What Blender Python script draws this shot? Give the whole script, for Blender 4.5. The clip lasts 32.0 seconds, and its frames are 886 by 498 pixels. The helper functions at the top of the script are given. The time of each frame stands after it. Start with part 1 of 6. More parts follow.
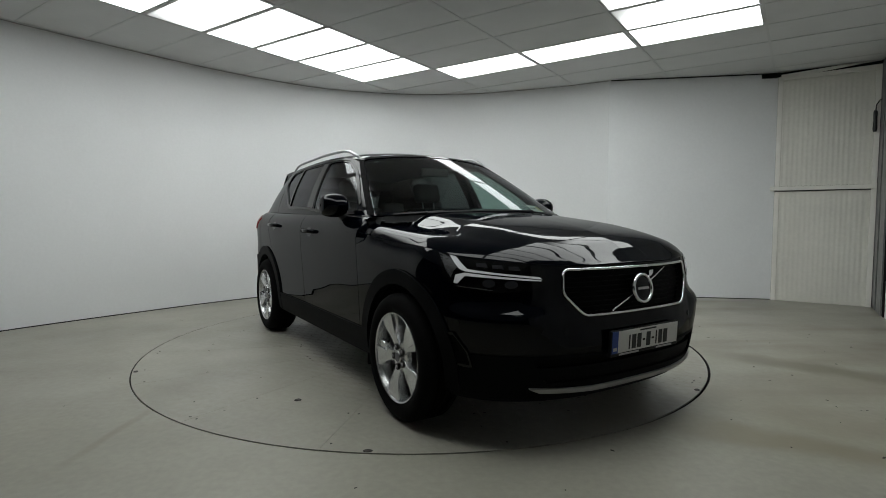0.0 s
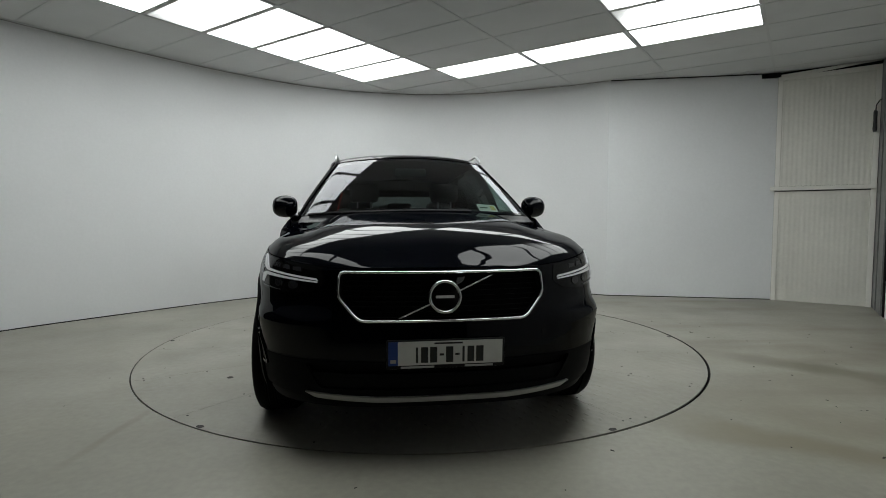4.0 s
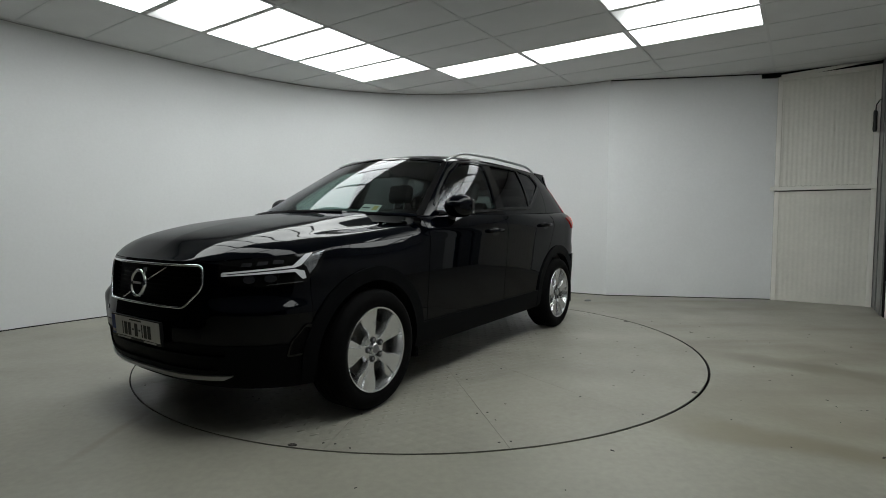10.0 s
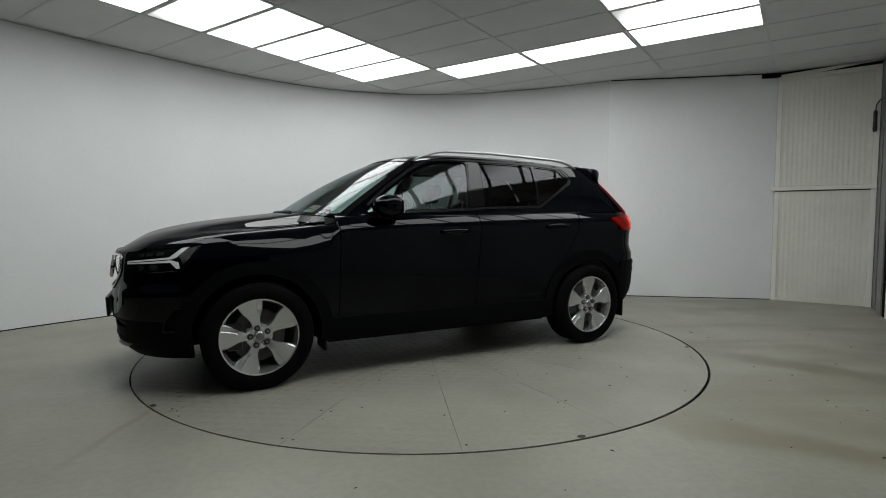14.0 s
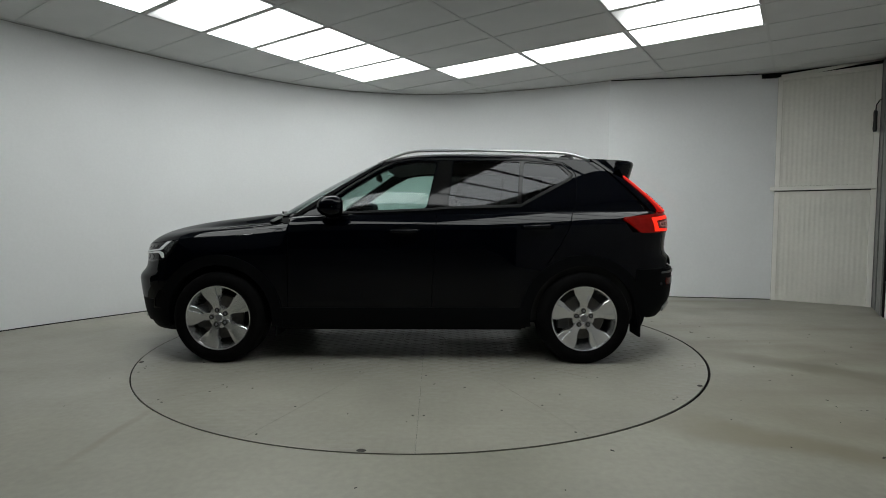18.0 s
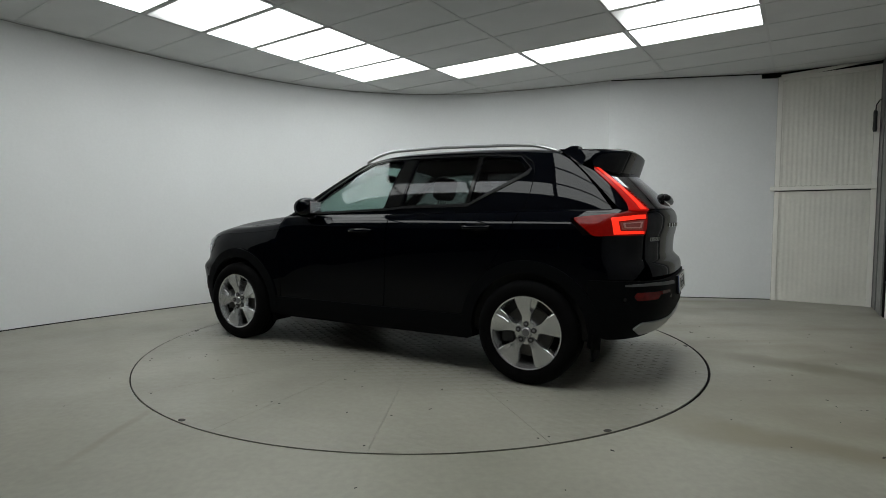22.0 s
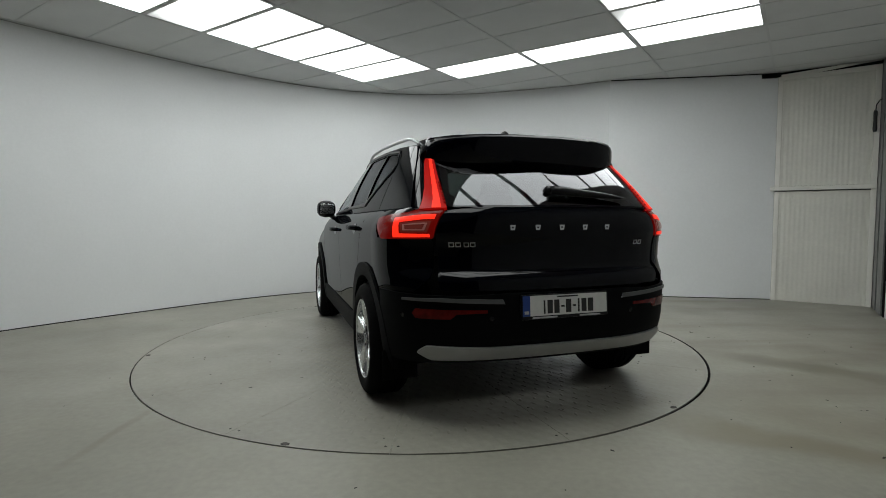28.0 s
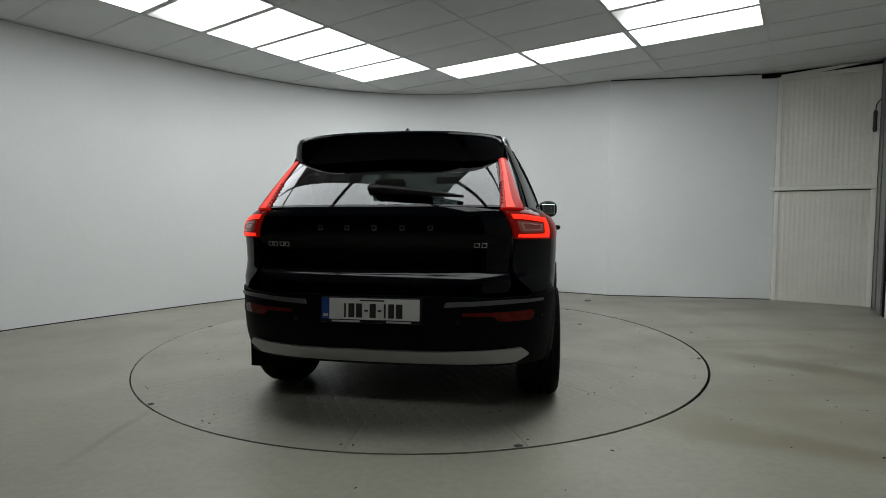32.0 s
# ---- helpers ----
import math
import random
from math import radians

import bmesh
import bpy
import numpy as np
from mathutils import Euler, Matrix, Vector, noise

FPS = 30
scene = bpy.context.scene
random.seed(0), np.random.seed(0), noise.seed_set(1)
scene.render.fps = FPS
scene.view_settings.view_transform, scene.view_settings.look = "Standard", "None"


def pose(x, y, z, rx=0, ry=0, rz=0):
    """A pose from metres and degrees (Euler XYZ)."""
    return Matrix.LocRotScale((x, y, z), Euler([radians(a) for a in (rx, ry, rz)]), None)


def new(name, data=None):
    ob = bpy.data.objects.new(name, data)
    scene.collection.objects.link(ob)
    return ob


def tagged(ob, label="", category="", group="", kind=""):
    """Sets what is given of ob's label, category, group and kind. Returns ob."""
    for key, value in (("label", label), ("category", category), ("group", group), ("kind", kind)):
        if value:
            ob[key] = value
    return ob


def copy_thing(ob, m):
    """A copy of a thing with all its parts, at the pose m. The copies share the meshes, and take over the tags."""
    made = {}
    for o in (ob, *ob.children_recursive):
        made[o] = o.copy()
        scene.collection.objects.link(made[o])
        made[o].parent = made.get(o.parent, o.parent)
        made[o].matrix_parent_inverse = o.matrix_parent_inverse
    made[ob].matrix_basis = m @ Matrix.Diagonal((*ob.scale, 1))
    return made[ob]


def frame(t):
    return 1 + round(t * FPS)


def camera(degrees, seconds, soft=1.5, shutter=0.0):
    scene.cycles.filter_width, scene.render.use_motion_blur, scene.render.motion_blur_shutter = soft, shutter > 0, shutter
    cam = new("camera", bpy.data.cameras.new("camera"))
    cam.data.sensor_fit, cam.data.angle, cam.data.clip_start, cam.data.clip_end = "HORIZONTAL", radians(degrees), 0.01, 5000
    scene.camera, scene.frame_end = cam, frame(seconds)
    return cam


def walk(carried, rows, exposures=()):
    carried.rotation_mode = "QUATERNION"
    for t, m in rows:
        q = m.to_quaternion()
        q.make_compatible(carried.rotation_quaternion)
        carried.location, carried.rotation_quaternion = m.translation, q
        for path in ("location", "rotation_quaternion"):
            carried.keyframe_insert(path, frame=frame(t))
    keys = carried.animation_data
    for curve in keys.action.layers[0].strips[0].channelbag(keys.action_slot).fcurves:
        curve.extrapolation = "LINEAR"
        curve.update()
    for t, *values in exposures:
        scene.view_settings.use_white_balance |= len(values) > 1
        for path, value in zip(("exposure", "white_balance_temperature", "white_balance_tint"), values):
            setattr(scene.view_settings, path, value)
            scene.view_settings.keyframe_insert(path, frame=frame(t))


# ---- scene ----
SECONDS = 32.0
cam = camera(80.66, SECONDS, soft=0.95)
EYE = pose(0.0, -4.5735, 1.0811, 90 - 3.465, 0, -2.027)
walk(cam, [(0.0, EYE), (SECONDS, EYE)], exposures=[(0.0, 0.0), (SECONDS, 0.0)])

# ---- world ----
world = bpy.data.worlds.new("world")
scene.world = world
world.use_nodes = True
world.node_tree.nodes["Background"].inputs[0].default_value = (0.02, 0.02, 0.022, 1)
world.node_tree.nodes["Background"].inputs[1].default_value = 0.2
PANEL_LIGHT = 4.8          # strength of the ceiling light panels

# ---- materials ----


def material(name, colour, rough=0.5, metal=0.0, coat=0.0, vary=0.0, scale=8.0, fine=0.0, fine_scale=120.0,
             bump=0.0, bump_scale=60.0, rough_vary=0.0, second=None, emit=0.0, emit_colour=None, transmit=0.0,
             alpha=1.0, ior=1.5, per_piece=0.0, spec=0.5):
    """A node material: base colour mixed at two scales of noise, roughness variation and fine relief."""
    m = bpy.data.materials.new(name)
    m.use_nodes = True
    nt = m.node_tree
    b = nt.nodes["Principled BSDF"]
    base = (*colour, 1)
    b.inputs["Base Color"].default_value = base
    b.inputs["Roughness"].default_value = rough
    b.inputs["Metallic"].default_value = metal
    b.inputs["Coat Weight"].default_value = coat
    b.inputs["Specular IOR Level"].default_value = spec
    b.inputs["Coat Roughness"].default_value = 0.02
    b.inputs["Coat IOR"].default_value = 1.45
    b.inputs["Transmission Weight"].default_value = transmit
    b.inputs["Alpha"].default_value = alpha
    b.inputs["IOR"].default_value = ior
    if emit:
        b.inputs["Emission Color"].default_value = (*(emit_colour or colour), 1)
        b.inputs["Emission Strength"].default_value = emit
    coord = nt.nodes.new("ShaderNodeTexCoord")

    def noise_at(sc, detail=4):
        n = nt.nodes.new("ShaderNodeTexNoise")
        n.inputs["Scale"].default_value = sc
        n.inputs["Detail"].default_value = detail
        nt.links.new(coord.outputs["Object"], n.inputs["Vector"])
        return n

    def mapped(n, lo, hi):
        r = nt.nodes.new("ShaderNodeMapRange")
        r.inputs["From Min"].default_value, r.inputs["From Max"].default_value = 0.3, 0.7
        r.inputs["To Min"].default_value, r.inputs["To Max"].default_value = lo, hi
        nt.links.new(n.outputs["Fac"], r.inputs["Value"])
        return r

    if vary or fine or second or per_piece:
        mix = nt.nodes.new("ShaderNodeMix")
        mix.data_type = "RGBA"
        other = second or tuple(c * (1 - vary) for c in colour)
        mix.inputs[6].default_value, mix.inputs[7].default_value = base, (*other, 1)
        nt.links.new(mapped(noise_at(scale), 0.0, 1.0).outputs[0], mix.inputs[0])
        out = mix.outputs[2]
        if fine:
            mul = nt.nodes.new("ShaderNodeMix")
            mul.data_type, mul.blend_type = "RGBA", "MULTIPLY"
            mul.inputs[0].default_value = 1.0
            nt.links.new(out, mul.inputs[6])
            grey = mapped(noise_at(fine_scale, 6), 1 - fine, 1.0)
            nt.links.new(grey.outputs[0], mul.inputs[7])
            out = mul.outputs[2]
        if per_piece:
            info = nt.nodes.new("ShaderNodeObjectInfo")
            r = nt.nodes.new("ShaderNodeMapRange")
            r.inputs["To Min"].default_value, r.inputs["To Max"].default_value = 1 - per_piece, 1.0
            nt.links.new(info.outputs["Random"], r.inputs["Value"])
            mul = nt.nodes.new("ShaderNodeMix")
            mul.data_type, mul.blend_type = "RGBA", "MULTIPLY"
            mul.inputs[0].default_value = 1.0
            nt.links.new(out, mul.inputs[6])
            nt.links.new(r.outputs[0], mul.inputs[7])
            out = mul.outputs[2]
        nt.links.new(out, b.inputs["Base Color"])
    if rough_vary:
        r = mapped(noise_at(scale * 1.7, 5), max(rough - rough_vary, 0.0), min(rough + rough_vary, 1.0))
        nt.links.new(r.outputs[0], b.inputs["Roughness"])
    if bump:
        bn = nt.nodes.new("ShaderNodeBump")
        bn.inputs["Strength"].default_value = bump
        bn.inputs["Distance"].default_value = 0.002
        nt.links.new(noise_at(bump_scale, 6).outputs["Fac"], bn.inputs["Height"])
        nt.links.new(bn.outputs["Normal"], b.inputs["Normal"])
    return m


WALL = material("white_wall_paint", (0.80, 0.81, 0.82), 0.55, vary=0.05, scale=0.9, fine=0.03, fine_scale=40, bump=0.08, bump_scale=90)
WALL_FLAT = material("white_board_paint", (0.89, 0.905, 0.92), 0.5, vary=0.05, scale=1.1, fine=0.03, fine_scale=30, bump=0.06, bump_scale=70)
DARK_WALL = material("dark_back_wall", (0.014, 0.015, 0.018), 0.8, vary=0.3, scale=2.0)
FLOOR = material("painted_concrete_floor", (0.335, 0.325, 0.272), 0.42, vary=0.24, scale=0.8, fine=0.13, fine_scale=26,
                 bump=0.12, bump_scale=45, rough_vary=0.10)
TABLE = material("painted_turntable_plate", (0.335, 0.325, 0.274), 0.40, vary=0.22, scale=1.1, fine=0.12, fine_scale=30,
                 bump=0.12, bump_scale=50, rough_vary=0.12)
def tread(m, pitch=0.075, depth=0.0042):
    """Adds the staggered lumps of worn, painted tread plate to a material's relief."""
    nt = m.node_tree
    b = nt.nodes["Principled BSDF"]
    old = b.inputs["Normal"].links[0].from_node
    coord = nt.nodes.new("ShaderNodeTexCoord")
    sep = nt.nodes.new("ShaderNodeSeparateXYZ")
    nt.links.new(coord.outputs["Object"], sep.inputs[0])

    def op(kind, a, b2):
        n = nt.nodes.new("ShaderNodeMath")
        n.operation = kind
        for k, v in enumerate((a, b2)):
            if v is None:
                continue
            if isinstance(v, (int, float)):
                n.inputs[k].default_value = v
            else:
                nt.links.new(v, n.inputs[k])
        return n.outputs[0]
    sx = op("SINE", op("MULTIPLY", sep.outputs[0], math.pi / pitch), None)
    sy = op("SINE", op("MULTIPLY", sep.outputs[1], math.pi / (pitch * 0.62)), None)
    lump = op("POWER", op("MAXIMUM", op("MULTIPLY", sx, sy), 0.0), 0.7)
    n = nt.nodes.new("ShaderNodeTexNoise")
    n.inputs["Scale"].default_value = 1.3
    nt.links.new(coord.outputs["Object"], n.inputs["Vector"])
    worn = nt.nodes.new("ShaderNodeMapRange")
    worn.inputs["From Min"].default_value, worn.inputs["From Max"].default_value = 0.42, 0.66
    nt.links.new(n.outputs["Fac"], worn.inputs["Value"])
    strip = nt.nodes.new("ShaderNodeMapRange")
    strip.interpolation_type = "SMOOTHSTEP"
    strip.inputs["From Min"].default_value, strip.inputs["From Max"].default_value = 0.70, 1.45
    strip.inputs["To Min"].default_value, strip.inputs["To Max"].default_value = 1.0, 0.0
    nt.links.new(op("ABSOLUTE", sep.outputs[1], None), strip.inputs["Value"])
    ends = nt.nodes.new("ShaderNodeMapRange")
    ends.interpolation_type = "SMOOTHSTEP"
    ends.inputs["From Min"].default_value, ends.inputs["From Max"].default_value = 1.05, 1.75
    ends.inputs["To Min"].default_value, ends.inputs["To Max"].default_value = 1.0, 0.35
    nt.links.new(op("ABSOLUTE", sep.outputs[0], None), ends.inputs["Value"])
    crisp = op("MAXIMUM", op("MULTIPLY", op("MULTIPLY", strip.outputs[0], ends.outputs[0]), op("MAXIMUM", worn.outputs[0], 0.7)), op("MULTIPLY", worn.outputs[0], 0.38))
    bump = nt.nodes.new("ShaderNodeBump")
    bump.inputs["Strength"].default_value = 0.9
    bump.inputs["Distance"].default_value = depth
    nt.links.new(op("MULTIPLY", lump, crisp), bump.inputs["Height"])
    nt.links.new(old.outputs["Normal"], bump.inputs["Normal"])
    nt.links.new(bump.outputs["Normal"], b.inputs["Normal"])
    # a darker colour between the lumps, in patches, strongest along the middle
    base = b.inputs["Base Color"].links[0].from_socket
    n2 = nt.nodes.new("ShaderNodeTexNoise")
    n2.inputs["Scale"].default_value, n2.inputs["Detail"].default_value = 0.9, 3
    shift = nt.nodes.new("ShaderNodeMapping")
    shift.inputs["Location"].default_value = (7.0, 3.0, 0.0)
    nt.links.new(coord.outputs["Object"], shift.inputs[0])
    nt.links.new(shift.outputs[0], n2.inputs["Vector"])
    patchy = nt.nodes.new("ShaderNodeMapRange")
    patchy.inputs["From Min"].default_value, patchy.inputs["From Max"].default_value = 0.44, 0.66
    patchy.inputs["To Max"].default_value = 0.45
    nt.links.new(n2.outputs["Fac"], patchy.inputs["Value"])
    mix = nt.nodes.new("ShaderNodeMix")
    mix.data_type = "RGBA"
    mix.inputs[7].default_value = (0.13, 0.125, 0.10, 1)
    nt.links.new(op("MULTIPLY", op("MULTIPLY", patchy.outputs[0], op("MULTIPLY", strip.outputs[0], ends.outputs[0])), op("SUBTRACT", 1.0, lump)), mix.inputs[0])
    nt.links.new(base, mix.inputs[6])
    nt.links.new(mix.outputs[2], b.inputs["Base Color"])


tread(TABLE, depth=0.0030)


def tyre_marks(m, dark):
    """Brownish streaks of dirt, drawn out along one way, that lie thickest where cars drive in."""
    nt = m.node_tree
    b = nt.nodes["Principled BSDF"]
    old = b.inputs["Base Color"].links[0].from_socket
    coord = nt.nodes.new("ShaderNodeTexCoord")
    mp = nt.nodes.new("ShaderNodeMapping")
    mp.inputs["Rotation"].default_value = (0, 0, radians(14))
    mp.inputs["Scale"].default_value = (0.22, 1.5, 1.0)
    nt.links.new(coord.outputs["Object"], mp.inputs[0])
    n = nt.nodes.new("ShaderNodeTexNoise")
    n.inputs["Scale"].default_value, n.inputs["Detail"].default_value = 1.25, 5
    nt.links.new(mp.outputs[0], n.inputs["Vector"])
    streak = nt.nodes.new("ShaderNodeMapRange")
    streak.inputs["From Min"].default_value, streak.inputs["From Max"].default_value = 0.46, 0.66
    nt.links.new(n.outputs["Fac"], streak.inputs["Value"])
    sep = nt.nodes.new("ShaderNodeSeparateXYZ")
    nt.links.new(coord.outputs["Object"], sep.inputs[0])
    side = nt.nodes.new("ShaderNodeMapRange")
    side.inputs["From Min"].default_value, side.inputs["From Max"].default_value = 0.6, 3.0
    side.inputs["To Min"].default_value = 0.12
    nt.links.new(sep.outputs[0], side.inputs["Value"])
    mul = nt.nodes.new("ShaderNodeMath")
    mul.operation = "MULTIPLY"
    nt.links.new(streak.outputs[0], mul.inputs[0])
    nt.links.new(side.outputs[0], mul.inputs[1])
    mix = nt.nodes.new("ShaderNodeMix")
    mix.data_type = "RGBA"
    mix.inputs[7].default_value = (*dark, 1)
    nt.links.new(mul.outputs[0], mix.inputs[0])
    nt.links.new(old, mix.inputs[6])
    nt.links.new(mix.outputs[2], b.inputs["Base Color"])


tyre_marks(FLOOR, (0.20, 0.182, 0.14))


def drag_mark(m, x0, y0, x1, y1, half, amount, dark):
    """A broad soft smear of dirt along a line on the floor, with a ragged edge."""
    nt = m.node_tree
    b = nt.nodes["Principled BSDF"]
    old = b.inputs["Base Color"].links[0].from_socket
    ln = math.hypot(x1 - x0, y1 - y0)
    dx, dy = (x1 - x0) / ln, (y1 - y0) / ln
    coord = nt.nodes.new("ShaderNodeTexCoord")
    n = nt.nodes.new("ShaderNodeTexNoise")
    n.inputs["Scale"].default_value, n.inputs["Detail"].default_value = 1.8, 5
    nt.links.new(coord.outputs["Object"], n.inputs["Vector"])

    def op(kind, *args):
        nd = nt.nodes.new("ShaderNodeMath")
        nd.operation = kind
        for k, v in enumerate(args):
            if isinstance(v, (int, float)):
                nd.inputs[k].default_value = v
            else:
                nt.links.new(v, nd.inputs[k])
        return nd.outputs[0]

    def dot(vx, vy, off):
        v = nt.nodes.new("ShaderNodeVectorMath")
        v.operation = "DOT_PRODUCT"
        nt.links.new(coord.outputs["Object"], v.inputs[0])
        v.inputs[1].default_value = (vx, vy, 0)
        return op("ADD", v.outputs["Value"], off)

    def ramp(v, lo, hi, a, c):
        r = nt.nodes.new("ShaderNodeMapRange")
        r.interpolation_type = "SMOOTHSTEP"
        for k, q in zip(("From Min", "From Max", "To Min", "To Max"), (lo, hi, a, c)):
            r.inputs[k].default_value = q
        nt.links.new(v, r.inputs["Value"])
        return r.outputs[0]
    wob = op("MULTIPLY_ADD", n.outputs["Fac"], half * 2.4, -half * 1.2)
    across = op("ABSOLUTE", op("ADD", dot(-dy, dx, dy * x0 - dx * y0), wob))
    along_ = dot(dx, dy, -dx * x0 - dy * y0)
    f = op("MULTIPLY", ramp(across, half * 0.2, half * 1.3, amount, 0.0), op("MULTIPLY", ramp(along_, -0.3, 0.5, 0.0, 1.0), ramp(along_, ln - 0.4, ln + 0.6, 1.0, 0.0)))
    mix = nt.nodes.new("ShaderNodeMix")
    mix.data_type = "RGBA"
    mix.inputs[7].default_value = (*dark, 1)
    nt.links.new(f, mix.inputs[0])
    nt.links.new(old, mix.inputs[6])
    nt.links.new(mix.outputs[2], b.inputs["Base Color"])


drag_mark(FLOOR, 2.28, -0.55, 3.9, -1.90, 0.17, 1.0, (0.165, 0.155, 0.115))
drag_mark(FLOOR, 1.25, -1.86, 2.9, -2.95, 0.20, 0.85, (0.180, 0.160, 0.110))
drag_mark(FLOOR, 1.75, -1.75, 3.4, -2.55, 0.26, 0.55, (0.200, 0.178, 0.125))
drag_mark(FLOOR, -1.58, -2.25, -1.56, -1.85, 0.030, 0.8, (0.17, 0.15, 0.10))
drag_mark(FLOOR, -1.50, -1.95, -1.30, -1.75, 0.10, 0.35, (0.19, 0.17, 0.12))
PIT = material("turntable_pit", (0.01, 0.01, 0.01), 0.9)
TILE = material("ceiling_tile", (0.71, 0.72, 0.72), 0.8, vary=0.06, scale=3.0, fine=0.06, fine_scale=140, bump=0.2, bump_scale=220)
TBAR = material("ceiling_bar", (0.60, 0.61, 0.61), 0.5)
PANEL = material("light_panel", (0.9, 0.9, 0.9), 0.5, emit=PANEL_LIGHT, emit_colour=(0.955, 1.0, 0.985))
DIM_PANEL = material("failing_light_panel", (0.9, 0.9, 0.9), 0.5, emit=PANEL_LIGHT, emit_colour=(0.955, 1.0, 0.985))


def fade_end(m, x0, x1, low):
    """A tube that fails at one end: the glow drops along the panel's length."""
    nt = m.node_tree
    coord = nt.nodes.new("ShaderNodeTexCoord")
    sep = nt.nodes.new("ShaderNodeSeparateXYZ")
    nt.links.new(coord.outputs["Object"], sep.inputs[0])
    add = nt.nodes.new("ShaderNodeMath")
    add.operation = "MULTIPLY_ADD"
    add.inputs[1].default_value = 0.55
    nt.links.new(sep.outputs[1], add.inputs[0])
    nt.links.new(sep.outputs[0], add.inputs[2])
    r = nt.nodes.new("ShaderNodeMapRange")
    r.interpolation_type = "SMOOTHSTEP"
    r.inputs["From Min"].default_value, r.inputs["From Max"].default_value = x0, x1
    r.inputs["To Min"].default_value, r.inputs["To Max"].default_value = low * PANEL_LIGHT, PANEL_LIGHT
    nt.links.new(add.outputs[0], r.inputs["Value"])
    nt.links.new(r.outputs[0], nt.nodes["Principled BSDF"].inputs["Emission Strength"])


fade_end(DIM_PANEL, -0.65, -0.20, 0.10)
DULL_PANEL = material("dull_light_panel", (0.9, 0.9, 0.9), 0.5, emit=PANEL_LIGHT, emit_colour=(0.955, 1.0, 0.985))
fade_end(DULL_PANEL, -0.75, 0.10, 0.07)
DOOR_PAINT = material("cream_sheet_door", (0.78, 0.765, 0.70), 0.5, vary=0.10, scale=2.2, fine=0.06, fine_scale=30, rough_vary=0.1)
DOOR_FRAME = material("cream_door_frame", (0.80, 0.785, 0.73), 0.45, vary=0.06, scale=4.0)
STEEL = material("galvanised_steel", (0.30, 0.31, 0.31), 0.45, metal=0.7, vary=0.3, scale=9.0)
EDGE = material("grubby_sealant", (0.40, 0.395, 0.38), 0.8, vary=0.6, scale=1.5)
GREY_WALL = material("unseen_grey_wall", (0.36, 0.36, 0.36), 0.8, vary=0.3, scale=2.0)
RUST = material("dark_chipped_steel", (0.035, 0.030, 0.025), 0.7, vary=0.4, scale=60.0)
BLACK_VOID = material("dark_gap", (0.008, 0.008, 0.008), 0.9, spec=0.05)
MESH_BLACK = material("black_plastic_mesh", (0.0025, 0.0025, 0.003), 0.5, spec=0.05)

PAINT = material("black_car_paint", (0.0006, 0.0009, 0.0022), 0.2, coat=0.52, spec=0.0)
CLAD = material("matt_black_cladding", (0.0030, 0.0034, 0.0042), 0.6, spec=0.06, fine=0.25, fine_scale=300, bump=0.15, bump_scale=500)
TRIM = material("satin_black_trim", (0.010, 0.010, 0.011), 0.30, spec=0.16)
GLOSS = material("gloss_black_trim", (0.005, 0.005, 0.005), 0.08, spec=0.26)
CHROME = material("chrome", (0.86, 0.87, 0.88), 0.17, metal=1.0)
SATIN = material("satin_aluminium", (0.46, 0.47, 0.48), 0.33, metal=1.0)
SKID = material("silver_skid_plate", (0.36, 0.365, 0.36), 0.42, metal=0.4, vary=0.08, scale=12.0)
ALLOY = material("silver_alloy", (0.66, 0.67, 0.68), 0.27, metal=0.85, vary=0.06, scale=20.0)
ALLOY_DARK = material("shadowed_alloy", (0.20, 0.20, 0.21), 0.45, metal=0.8)
RUBBER = material("tyre_rubber", (0.0035, 0.0035, 0.0038), 0.8, spec=0.07, vary=0.3, scale=14.0, bump=0.2, bump_scale=200)
DISC = material("brake_disc", (0.10, 0.095, 0.09), 0.45, metal=0.7, vary=0.3, scale=30.0)
GAP_SHADE = material("wheel_gap_shade", (0.018, 0.018, 0.018), 0.7, spec=0.2)
CALIPER = material("brake_caliper", (0.05, 0.05, 0.052), 0.5, metal=0.5)
CABIN = material("charcoal_cabin", (0.020, 0.020, 0.021), 0.8, vary=0.3, scale=10.0)
SEAT = material("charcoal_leather", (0.022, 0.022, 0.023), 0.5, vary=0.2, scale=12.0, bump=0.2, bump_scale=160)
HEADLINER = material("headliner_cloth", (0.10, 0.10, 0.10), 0.9)


